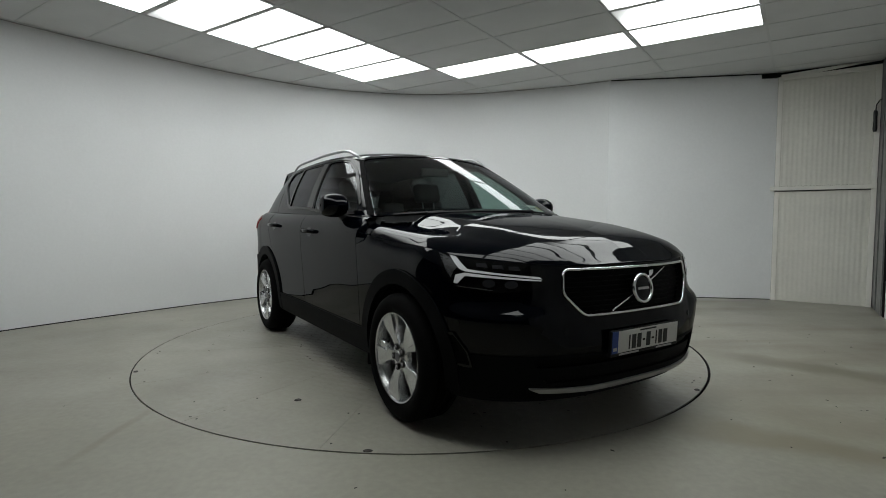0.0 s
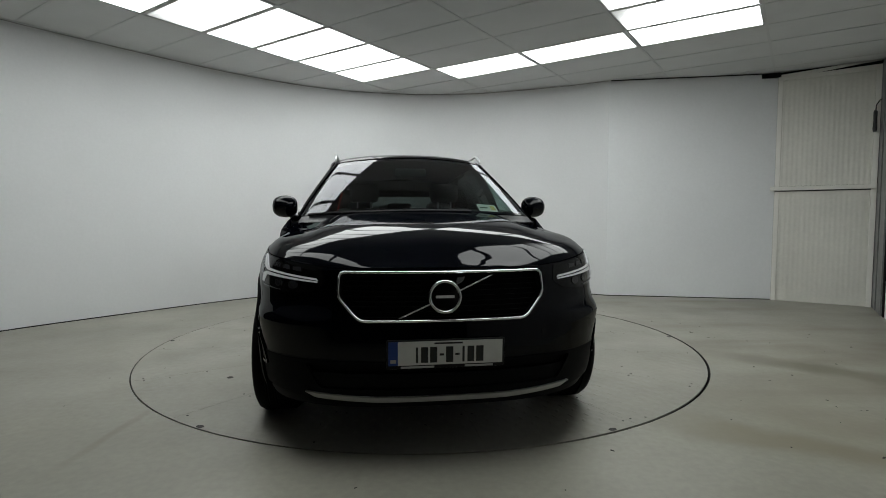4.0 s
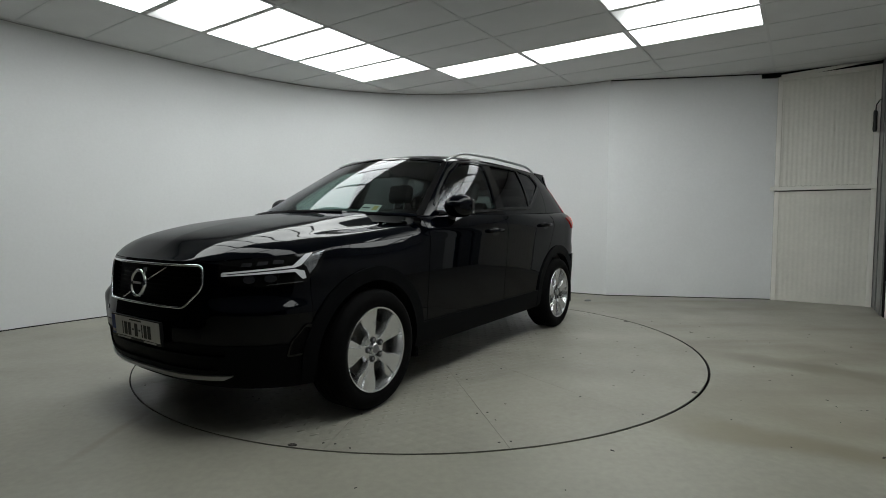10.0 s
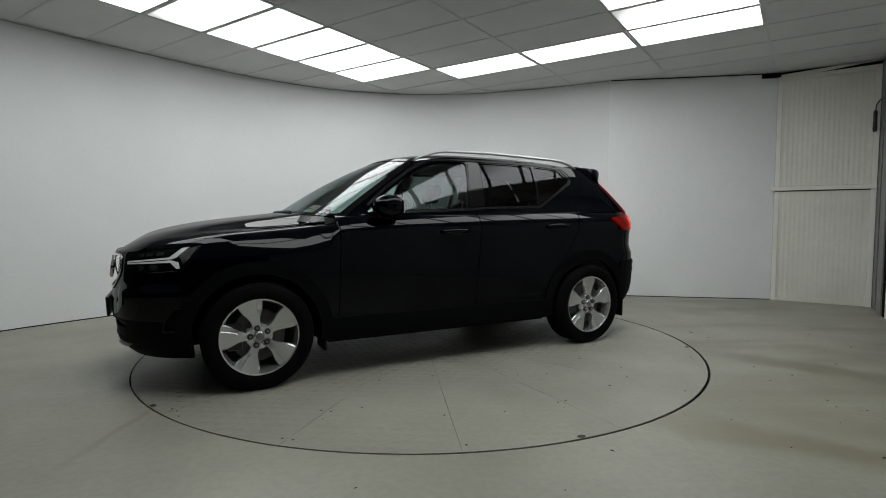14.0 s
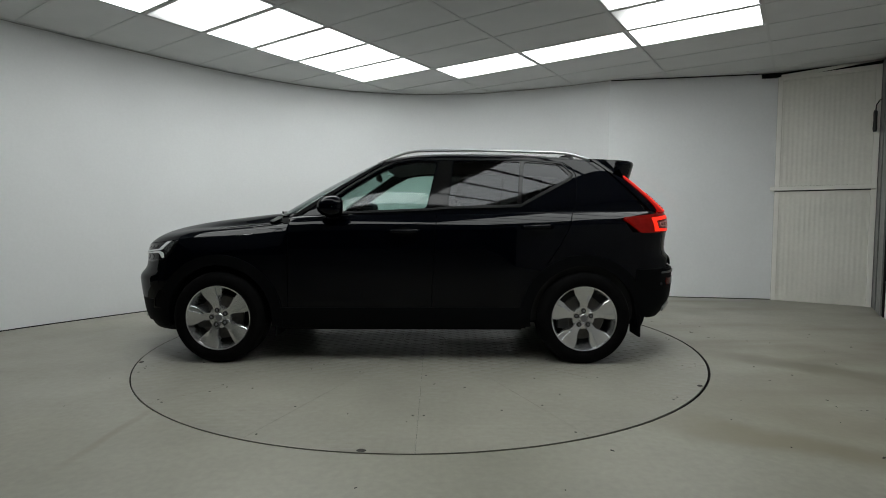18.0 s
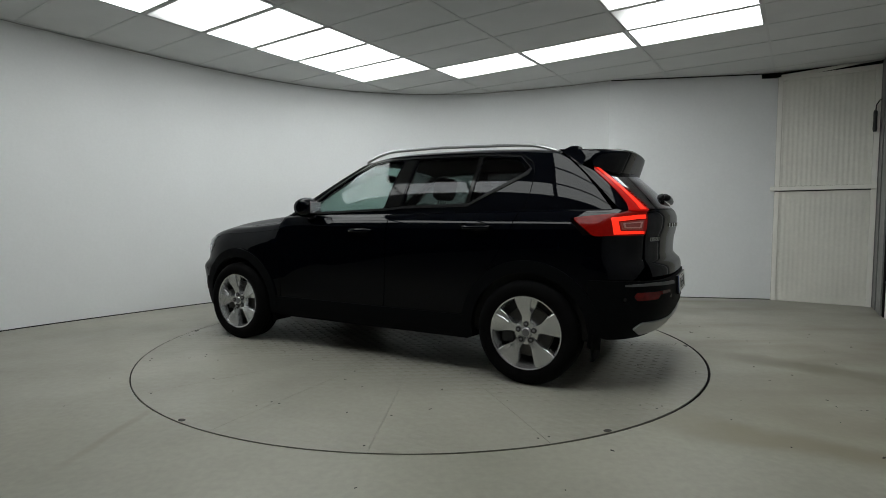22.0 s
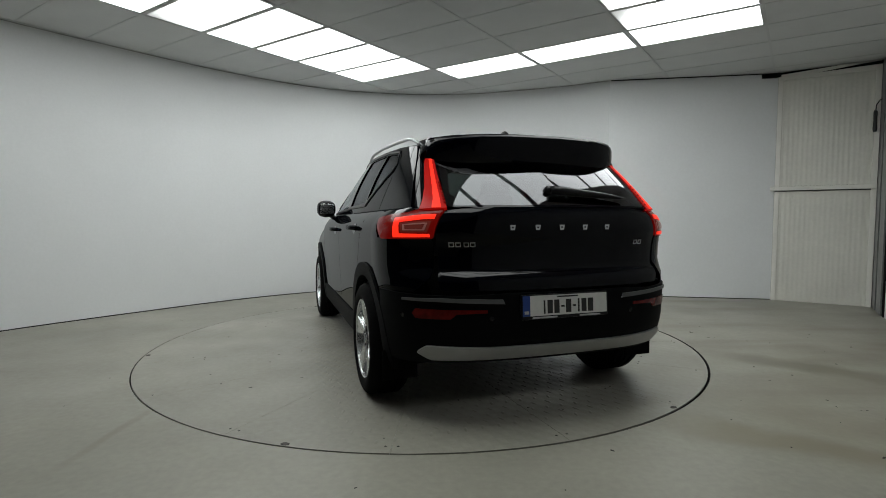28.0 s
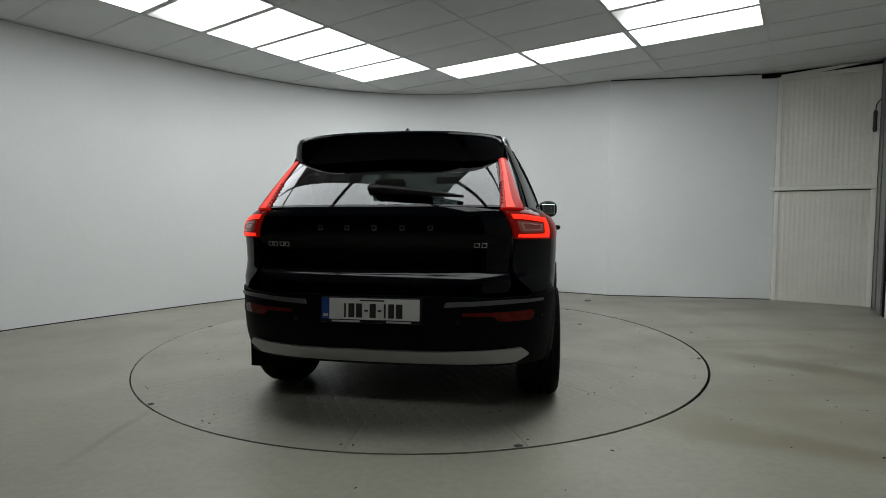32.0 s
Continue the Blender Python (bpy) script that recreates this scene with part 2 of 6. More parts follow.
def glass(name, tint, see, shine=1.0):
    """Car glass: a clear dielectric film with a sharp reflection; see is how much light passes."""
    m = bpy.data.materials.new(name)
    m.use_nodes = True
    nt = m.node_tree
    nt.nodes.remove(nt.nodes["Principled BSDF"])
    out = nt.nodes["Material Output"]
    tr = nt.nodes.new("ShaderNodeBsdfTransparent")
    tr.inputs[0].default_value = (tint[0] * see, tint[1] * see, tint[2] * see, 1)
    gl = nt.nodes.new("ShaderNodeBsdfGlossy")
    gl.inputs["Roughness"].default_value = 0.01
    gl.inputs["Color"].default_value = (shine, shine, shine * 1.04, 1)
    lw = nt.nodes.new("ShaderNodeLayerWeight")
    lw.inputs["Blend"].default_value = 0.5
    pw = nt.nodes.new("ShaderNodeMath")
    pw.operation = "POWER"
    pw.inputs[1].default_value = 4.6
    nt.links.new(lw.outputs["Facing"], pw.inputs[0])
    fr = nt.nodes.new("ShaderNodeMath")
    fr.operation = "MULTIPLY_ADD"
    fr.inputs[1].default_value, fr.inputs[2].default_value = 0.92, 0.062
    nt.links.new(pw.outputs[0], fr.inputs[0])
    mix = nt.nodes.new("ShaderNodeMixShader")
    nt.links.new(fr.outputs[0], mix.inputs[0])
    nt.links.new(tr.outputs[0], mix.inputs[1])
    nt.links.new(gl.outputs[0], mix.inputs[2])
    nt.links.new(mix.outputs[0], out.inputs["Surface"])
    return m


CLEAR = glass("windscreen_glass", (0.76, 0.95, 0.90), 0.54, 0.60)
SIDE_GLASS = glass("side_glass", (0.76, 0.97, 0.91), 0.76, 0.66)
PRIVACY = glass("privacy_glass", (0.85, 0.92, 0.92), 0.15, 0.42)
REAR_GLASS = glass("rear_window_glass", (0.85, 0.92, 0.92), 0.13, 1.0)
LENS = glass("lamp_lens", (1.0, 1.0, 1.0), 0.9)
LED = material("white_light_guide", (0.50, 0.51, 0.53), 0.25, emit=0.13, emit_colour=(0.95, 0.98, 1.0))
RED_GLOW = material("red_light_guide", (0.5, 0.010, 0.006), 0.35, coat=0.1, spec=0.2, emit=1.0, emit_colour=(1.0, 0.030, 0.010))
RED_SOFT = material("red_lens_lit", (0.20, 0.004, 0.003), 0.3, coat=0.08, spec=0.1, emit=0.20, emit_colour=(1.0, 0.010, 0.006))
SMOKED = material("smoked_lens", (0.10, 0.03, 0.025), 0.12, coat=1.0, emit=0.06, emit_colour=(1.0, 0.12, 0.08))
PALE_RIM = material("pale_lens_rim", (0.42, 0.20, 0.18), 0.3)
RED_LENS = material("red_lens", (0.08, 0.004, 0.003), 0.2, coat=0.10, spec=0.1, vary=0.5, scale=18.0, emit=0.075, emit_colour=(1.0, 0.015, 0.008))
LENS_RIB = material("clear_lens_rib", (0.38, 0.39, 0.41), 0.22, metal=0.8, vary=0.4, scale=60.0)
PROJECTOR = material("lamp_projector", (0.03, 0.03, 0.034), 0.15, coat=0.3)
LEDGE = material("satin_grey_ledge", (0.085, 0.087, 0.09), 0.36)
MARK = material("silver_mark", (0.5, 0.5, 0.5), 0.3, metal=0.8)
REFLECTOR = material("red_reflector", (0.13, 0.006, 0.005), 0.25, coat=0.15, spec=0.2, vary=0.4, scale=30.0)
PLATE_WHITE = material("plate_white", (0.62, 0.62, 0.60), 0.4, vary=0.08, scale=25.0)
PLATE_BLUE = material("plate_blue", (0.012, 0.045, 0.22), 0.4)
INK = material("black_ink", (0.012, 0.012, 0.012), 0.5)
PALE_INK = material("pale_lettering", (0.42, 0.42, 0.42), 0.4)
PAPER = material("white_paper", (0.75, 0.75, 0.72), 0.7)
YELLOW_PAPER = material("yellow_sticker", (0.62, 0.50, 0.16), 0.7)

# ---- mesh helpers ----


def mesh_from(name, verts, faces, mat=None, smooth=True, normals=None):
    me = bpy.data.meshes.new(name)
    me.from_pydata([tuple(v) for v in verts], [], [tuple(f) for f in faces])
    if mat:
        me.materials.append(mat)
    if smooth:
        me.polygons.foreach_set("use_smooth", [True] * len(me.polygons))
    me.update()
    if normals is not None:
        me.normals_split_custom_set_from_vertices([tuple(n) for n in normals])
    return me


def part(name, data, mat, parent, label="", m=None, smooth=False):
    """Links a bmesh or a mesh as one mesh object under a thing or under a part."""
    if isinstance(data, bmesh.types.BMesh):
        me = bpy.data.meshes.new(name)
        bmesh.ops.recalc_face_normals(data, faces=data.faces[:])
        data.to_mesh(me)
        data.free()
        if mat:
            me.materials.append(mat)
        if smooth:
            me.polygons.foreach_set("use_smooth", [True] * len(me.polygons))
            if smooth == "sharp":
                me.set_sharp_from_angle(angle=radians(35))
    else:
        me = data
        if mat and not me.materials:
            me.materials.append(mat)
    ob = new(name, me)
    if parent:
        ob.parent = parent
    if m is not None:
        ob.matrix_basis = m
    if label:
        ob["label"] = label
    return ob


def box(bm, x0, x1, y0, y1, z0, z1, bevel=0.0, m=None):
    vs = [bm.verts.new((x, y, z)) for z in (z0, z1) for x, y in ((x0, y0), (x1, y0), (x1, y1), (x0, y1))]
    fs = [(0, 3, 2, 1), (4, 5, 6, 7), (0, 1, 5, 4), (1, 2, 6, 5), (2, 3, 7, 6), (3, 0, 4, 7)]
    faces = [bm.faces.new([vs[i] for i in f]) for f in fs]
    if bevel:
        edges = list({e for f in faces for e in f.edges})
        made = bmesh.ops.bevel(bm, geom=edges, offset=bevel, segments=2, affect="EDGES", profile=0.5)
        vs = list({v for f in made["faces"] for v in f.verts} | {v for v in vs if v.is_valid})
    if m is not None:
        for v in vs:
            v.co = m @ v.co
    return vs


def one_box(*a, **k):
    bm = bmesh.new()
    box(bm, *a, **k)
    return bm


def lathe(bm, profile, n=48, axis="y"):
    """Turns a profile of (radius, height) round the y or z axis."""
    rings = []
    for r, h in profile:
        ring = []
        for i in range(n):
            a = 2 * math.pi * i / n
            c, s = r * math.cos(a), r * math.sin(a)
            ring.append(bm.verts.new((c, h, s) if axis == "y" else (c, s, h)))
        rings.append(ring)
    for a, b in zip(rings, rings[1:]):
        for i in range(n):
            j = (i + 1) % n
            bm.faces.new((a[i], a[j], b[j], b[i]))
    return rings


def tube(bm, points, radius, n=10, squash=1.0):
    """A tube along a polyline."""
    pts = [Vector(p) for p in points]
    rings = []
    for i, p in enumerate(pts):
        d = (pts[min(i + 1, len(pts) - 1)] - pts[max(i - 1, 0)]).normalized()
        side = d.cross(Vector((0, 0, 1)))
        side = side.normalized() if side.length > 1e-4 else Vector((1, 0, 0))
        up = side.cross(d).normalized()
        r = radius[i] if isinstance(radius, (list, tuple)) else radius
        rings.append([bm.verts.new(p + (side * math.cos(2 * math.pi * k / n) + up * squash * math.sin(2 * math.pi * k / n)) * r)
                      for k in range(n)])
    for a, b in zip(rings, rings[1:]):
        for k in range(n):
            j = (k + 1) % n
            bm.faces.new((a[k], a[j], b[j], b[k]))
    bm.faces.new(rings[0][::-1])
    bm.faces.new(rings[-1])


def curve(points):
    """A smooth function through (x, y) points, without overshoot."""
    xs = np.array([p[0] for p in points], float)
    ys = np.array([p[1] for p in points], float)
    h = np.diff(xs)
    d = np.diff(ys) / h
    m = np.zeros(len(xs))
    m[0], m[-1] = d[0], d[-1]
    for i in range(1, len(xs) - 1):
        if d[i - 1] * d[i] > 0:
            w1, w2 = 2 * h[i] + h[i - 1], h[i] + 2 * h[i - 1]
            m[i] = (w1 + w2) / (w1 / d[i - 1] + w2 / d[i])

    def f(x):
        x = min(max(float(x), xs[0]), xs[-1])
        i = min(max(int(np.searchsorted(xs, x)) - 1, 0), len(xs) - 2)
        t = (x - xs[i]) / h[i]
        return ((2 * t ** 3 - 3 * t ** 2 + 1) * ys[i] + (t ** 3 - 2 * t ** 2 + t) * h[i] * m[i]
                + (3 * t ** 2 - 2 * t ** 3) * ys[i + 1] + (t ** 3 - t ** 2) * h[i] * m[i + 1])
    return f


def inside(pts, poly):
    x, y = pts[:, 0], pts[:, 1]
    hit = np.zeros(len(pts), bool)
    n = len(poly)
    for i in range(n):
        x0, y0 = poly[i]
        x1, y1 = poly[(i + 1) % n]
        if y0 == y1:
            continue
        c = ((y0 > y) != (y1 > y)) & (x < (x1 - x0) * (y - y0) / (y1 - y0) + x0)
        hit ^= c
    return hit


def densify(poly, step):
    out = []
    for i, p in enumerate(poly):
        q = poly[(i + 1) % len(poly)]
        n = max(1, int(math.dist(p, q) / step))
        out += [(p[0] + (q[0] - p[0]) * k / n, p[1] + (q[1] - p[1]) * k / n) for k in range(n)]
    return out


def rounded(poly, r, n=4):
    """Rounds the corners of a polygon."""
    out = []
    for i, p in enumerate(poly):
        a, b = Vector(poly[i - 1]), Vector(poly[(i + 1) % len(poly)])
        p = Vector(p)
        u, v = (a - p), (b - p)
        k = min(r, u.length * 0.45, v.length * 0.45)
        s, e = p + u.normalized() * k, p + v.normalized() * k
        for j in range(n + 1):
            t = j / n
            q = s * (1 - t) ** 2 + p * 2 * t * (1 - t) + e * t * t
            out.append((q.x, q.y))
    return out


def patch(name, outer, fmap, mat, parent, holes=(), step=0.04, depth=0.014, label="", proud=0.0, centre=(0.0, 0.0, 0.7)):
    """A panel: a region of a surface given by fmap(u, v), with holes, smooth normals and a flange of some depth round its edges."""
    from mathutils.geometry import delaunay_2d_cdt
    loops = [densify(outer, step)] + [densify(h, step) for h in holes]
    verts, edges = [], []
    for lp in loops:
        b = len(verts)
        verts += lp
        edges += [(b + i, b + (i + 1) % len(lp)) for i in range(len(lp))]
    rim = np.array(verts)
    lo, hi = rim.min(0), rim.max(0)
    gx, gy = np.meshgrid(np.arange(lo[0] + step / 2, hi[0], step), np.arange(lo[1] + step / 2, hi[1], step))
    g = np.stack([gx.ravel(), gy.ravel()], 1)
    if len(g):
        ok = inside(g, loops[0])
        for h in loops[1:]:
            ok &= ~inside(g, h)
        g = g[ok]
    if len(g):
        near = np.min(np.linalg.norm(g[:, None] - rim[None], axis=2), axis=1)
        g = g[near > step * 0.45]
        verts += [tuple(q) for q in g]
    vs, es, fs = delaunay_2d_cdt([Vector(v) for v in verts], edges, [], 0, 1e-7)[:3]
    v2 = np.array([(v.x, v.y) for v in vs])
    tri = [f for f in fs if len(f) == 3]
    c = np.array([v2[list(f)].mean(0) for f in tri])
    ok = inside(c, loops[0])
    for h in loops[1:]:
        ok &= ~inside(c, h)
    tri = [f for f, k in zip(tri, ok) if k]
    e = 2e-3
    p3, n3 = [], []
    for u, v in v2:
        p = np.array(fmap(u, v))
        n = np.cross(np.array(fmap(u + e, v)) - np.array(fmap(u - e, v)), np.array(fmap(u, v + e)) - np.array(fmap(u, v - e)))
        n /= (np.linalg.norm(n) + 1e-12)
        if n @ (p - np.array(centre)) < 0:
            n = -n
        p3.append(p + n * proud)
        n3.append(n)
    p3, n3 = np.array(p3), np.array(n3)
    faces = []
    for f in tri:
        a, b, c = p3[list(f)]
        faces.append(tuple(f) if np.cross(b - a, c - a) @ n3[f[0]] > 0 else (f[0], f[2], f[1]))
    count = {}
    for f in faces:
        for i in range(3):
            a, b = f[i], f[(i + 1) % 3]
            count[(a, b)] = 1
    border = [k for k in count if (k[1], k[0]) not in count]
    allv, alln = list(p3), list(n3)
    made = {}

    def twin(i, kind, other):
        key = (i, kind)
        if key not in made:
            made[key] = len(allv)
            d = p3[other] - p3[i]
            s = np.cross(d, n3[i])
            s /= (np.linalg.norm(s) + 1e-12)
            allv.append(p3[i] - (n3[i] * depth if kind else 0))
            alln.append(s)
        return made[key]
    if depth:
        for a, b in border:
            faces.append((twin(b, 0, a), twin(a, 0, b), twin(a, 1, b), twin(b, 1, a)))
    used = sorted({i for f in faces for i in f})
    remap = {i: k for k, i in enumerate(used)}
    me = mesh_from(name, [allv[i] for i in used], [tuple(remap[i] for i in f) for f in faces], mat, True, None)
    nn = [alln[i] for i in used]
    if depth:
        me.polygons.foreach_set("use_smooth", [len(p.vertices) == 3 for p in me.polygons])
        loop_n = []
        for p in me.polygons:
            flat = len(p.vertices) == 4
            for v in p.vertices:
                loop_n.append(tuple(p.normal) if flat else tuple(nn[v]))
        me.normals_split_custom_set(loop_n)
    else:
        me.normals_split_custom_set_from_vertices([tuple(n) for n in nn])
    return part(name, me, mat, parent, label)


def prism(bm, poly, z0, z1, m=None):
    """A flat outline in x, y pulled up from z0 to z1."""
    a = [bm.verts.new((x, y, z0)) for x, y in poly]
    b = [bm.verts.new((x, y, z1)) for x, y in poly]
    bm.faces.new(a[::-1])
    bm.faces.new(b)
    for i in range(len(poly)):
        j = (i + 1) % len(poly)
        bm.faces.new((a[i], a[j], b[j], b[i]))
    if m is not None:
        for v in a + b:
            v.co = m @ v.co


# ---- the room ----
CEIL = 2.93
TABLE_R = 2.243
GRID_O = Vector((0.1103, 2.0765))
GRID_J = Vector((math.cos(radians(-36.39)), math.sin(radians(-36.39)))) * 1.1753
GRID_I = Vector((GRID_J.y, -GRID_J.x)) * 0.5


def grid_xy(i, j):
    p = GRID_O + GRID_I * i + GRID_J * j
    return p.x, p.y


# plan of the studio's back wall: a cove that bends round the turntable
COVE = [(-4.40, -0.28), (-4.05, 0.42), (-3.40, 1.27), (-2.48, 2.31), (-1.55, 3.03), (-0.75, 3.33), (0.0, 3.42), (0.75, 3.34), (1.46, 3.085), (2.02, 2.83), (2.512, 2.533)]


def spline(pts, n=8):
    out = []
    for i in range(len(pts) - 1):
        p0, p1, p2, p3 = (Vector(pts[max(i - 1, 0)]), Vector(pts[i]), Vector(pts[i + 1]), Vector(pts[min(i + 2, len(pts) - 1)]))
        for k in range(n):
            t = k / n
            q = 0.5 * (2 * p1 + (p2 - p0) * t + (2 * p0 - 5 * p1 + 4 * p2 - p3) * t * t + (3 * p1 - p0 - 3 * p2 + p3) * t ** 3)
            out.append((q.x, q.y))
    return out + [tuple(pts[-1])]


def wall(name, path, z0, z1, thick, mat, label, smooth=True):
    """An upright wall along a path in plan, its thickness to the path's left."""
    n = len(path)
    off = []
    for i, p in enumerate(path):
        a, b = Vector(path[max(i - 1, 0)]), Vector(path[min(i + 1, n - 1)])
        d = (b - a).normalized()
        off.append((p[0] - d.y * thick, p[1] + d.x * thick))
    verts = [(x, y, z) for z in (z0, z1) for x, y in path] + [(x, y, z) for z in (z0, z1) for x, y in off]
    f = []
    for i in range(n - 1):
        f.append((i, i + 1, n + i + 1, n + i))
        f.append((2 * n + i + 1, 2 * n + i, 3 * n + i, 3 * n + i + 1))
        f.append((n + i, n + i + 1, 3 * n + i + 1, 3 * n + i))
        f.append((i + 1, i, 2 * n + i, 2 * n + i + 1))
    f += [(0, n, 3 * n, 2 * n), (n - 1, 3 * n - 1, 4 * n - 1, 2 * n - 1)]
    me = mesh_from(name, verts, f, mat, smooth)
    if smooth:
        me.set_sharp_from_angle(angle=radians(40))
    return tagged(new(name, me), label, "wall", kind="structure")


WALL_TOP = CEIL + 0.3
wall("wall_cove", spline(COVE), -0.02, WALL_TOP, 0.12, WALL, "smooth white painted wall bending round the turntable")
wall("wall_side", [(2.512, 2.533), (4.555, 2.10)], -0.02, WALL_TOP, 0.12, WALL_FLAT, "flat white board wall beside the sheet door")
DW = Vector((5.393 - 4.555, 1.499 - 2.10)).normalized()       # along the door wall
DN = Vector((-DW.y, DW.x)) * -1.0                              # into the room
D0 = Vector((4.555, 2.10))
wall("wall_door", [(4.40, 2.21), (5.62, 1.335)], -0.02, WALL_TOP, 0.1, BLACK_VOID, "dark backing wall behind the sheet door")
R0 = D0 + DW * 1.065
R1 = R0 + DN * 7.6
wall("wall_right", [(R0 + DN * 0.80).to_tuple(), (R0 + DN * 1.1).to_tuple()], -0.02, WALL_TOP, 0.1, WALL_FLAT, "white painted wall beside the door track", False)
# added wall out of view; its grey sets the light bounced from the right
wall("wall_entry", [(R0 + DN * 1.1).to_tuple(), R1.to_tuple()], -0.02, WALL_TOP, 0.1, GREY_WALL, "unseen grey wall added at the right to bounce light", False)
wall("wall_back", [(R1.x, R1.y), (0.6, -7.4), (-5.6, -7.4)], -0.02, WALL_TOP, 0.1, DARK_WALL, "dark wall behind the camera", False)
wall("wall_left", [(-5.6, -7.4), (-5.3, -3.2), (-4.40, -0.28)], -0.02, WALL_TOP, 0.1, DARK_WALL, "dark wall at the camera's side", False)

# shadow gaps where the walls meet floor and ceiling
bm = bmesh.new()
for path in (spline(COVE), [(2.512, 2.533), (4.555, 2.10)]):
    for k in range(len(path) - 1):
        a, b = Vector(path[k]), Vector(path[k + 1])
        d = (b - a).normalized()
        nrm = Vector((d.y, -d.x))
        vs = [bm.verts.new((*(q + nrm * o), z)) for q, o, z in ((a, 0.001, 0.0), (b, 0.001, 0.0), (b, 0.006, 0.0), (a, 0.006, 0.0), (a, 0.001, 0.010), (b, 0.001, 0.010), (b, 0.004, 0.010), (a, 0.004, 0.010))]
        for f in ((4, 5, 6, 7), (3, 2, 6, 7), (0, 1, 5, 4)):
            bm.faces.new([vs[i] for i in f])
tagged(part("baseboard", bm, BLACK_VOID, None), "thin dark gap along the foot of the walls", "gap", kind="structure")

bm = bmesh.new()
a, b = Vector((2.52, 2.52)), Vector((4.55, 2.09))
d = (b - a).normalized()
nrm = Vector((d.y, -d.x))
prism(bm, [a + nrm * 0.001, b + nrm * 0.001, b + nrm * 0.008, a + nrm * 0.008], CEIL - 0.012, CEIL - 0.001)
tagged(part("cornice_gap", bm, BLACK_VOID, None), "thin dark gap under the ceiling's edge", "gap", kind="structure")

bm = bmesh.new()
path = spline(COVE)
for k in range(len(path) - 1):
    a, b = Vector(path[k]), Vector(path[k + 1])
    d = (b - a).normalized()
    nrm = Vector((d.y, -d.x))
    deep = 0.003 + 0.003 * random.random()
    prism(bm, [a + nrm * 0.001, b + nrm * 0.001, b + nrm * 0.006, a + nrm * 0.006], CEIL - deep, CEIL - 0.0005)
tagged(part("ceiling_edge", bm, EDGE, None), "thin grubby joint between the curved wall and the ceiling", "joint", kind="structure")

# floor: one sheet round the turntable's hole
n = 160
inner = [(0.0055 + math.cos(2 * math.pi * i / n) * (TABLE_R + 0.007), -0.0035 + math.sin(2 * math.pi * i / n) * (TABLE_R + 0.007)) for i in range(n)]
verts, faces = [], []
for k, (rx, ry) in enumerate(((1, 1), (1.25, 1.25), (1.8, 1.8), (4.2, 4.2))):
    verts += [(x * rx, y * ry, 0.0) for x, y in inner]
for k in range(3):
    for i in range(n):
        j = (i + 1) % n
        faces.append((k * n + i, (k + 1) * n + i, (k + 1) * n + j, k * n + j))
tagged(new("floor", mesh_from("floor", verts, faces, FLOOR, False)), "grey-beige painted concrete floor, scuffed", "floor", kind="structure")
bm = bmesh.new()
lathe(bm, [(0.02, -0.12), (TABLE_R + 0.016, -0.12), (TABLE_R + 0.016, -0.004)], 96, "z")
tagged(part("pit_floor", bm, PIT, None), "dark pit under the turntable", "pit", kind="structure")

# ceiling: tiles between bars, all in one mesh; light panels in the ring are things of their own
LIT = set()
for i in range(-1, 7):
    LIT.add((i, 2))
for i in range(0, 7):
    LIT.add((i, -1))
for j in range(0, 2):
    LIT.add((-1, j))
    LIT.add((6, j))
bm = bmesh.new()
for i in range(-7, 15):
    for j in range(-6, 8):
        if (i, j) in LIT:
            continue
        m = 0.0092
        q = [(i + m * 2, j + m), (i + 1 - m * 2, j + m), (i + 1 - m * 2, j + 1 - m), (i + m * 2, j + 1 - m)]
        drop = random.uniform(0.0, 0.003)
        a = [bm.verts.new((*grid_xy(*p), CEIL + 0.006 - drop)) for p in q]
        b = [bm.verts.new((*grid_xy(*p), CEIL + 0.02)) for p in q]
        bm.faces.new(a)
        for k in range(4):
            bm.faces.new((a[k], a[(k + 1) % 4], b[(k + 1) % 4], b[k]))
tagged(part("ceiling", bm, TILE, None), "suspended ceiling of pale grey mineral tiles", "ceiling", kind="structure")
bm = bmesh.new()
for i in range(-7, 16):
    a, b = grid_xy(i - 0.02, -6), grid_xy(i - 0.02, 8)
    c, d = grid_xy(i + 0.02, 8), grid_xy(i + 0.02, -6)
    prism(bm, [a, b, c, d], CEIL, CEIL + 0.03)
for j in range(-6, 9):
    prism(bm, [grid_xy(-7, j - 0.01), grid_xy(15, j - 0.01), grid_xy(15, j + 0.01), grid_xy(-7, j + 0.01)], CEIL - 0.001, CEIL + 0.03)
tagged(part("ceiling_grid", bm, TBAR, None), "pale metal bars of the suspended ceiling", "ceiling", kind="structure")
bm = bmesh.new()
prism(bm, [grid_xy(-7, -6), grid_xy(15, -6), grid_xy(15, 8), grid_xy(-7, 8)], CEIL + 0.10, CEIL + 0.14)
tagged(part("ceiling_slab", bm, BLACK_VOID, None), "dark slab above the ceiling", "ceiling", kind="structure")


DIMMED = {(4, -1): DULL_PANEL, (0, 2): DIM_PANEL, (1, 2): DULL_PANEL}


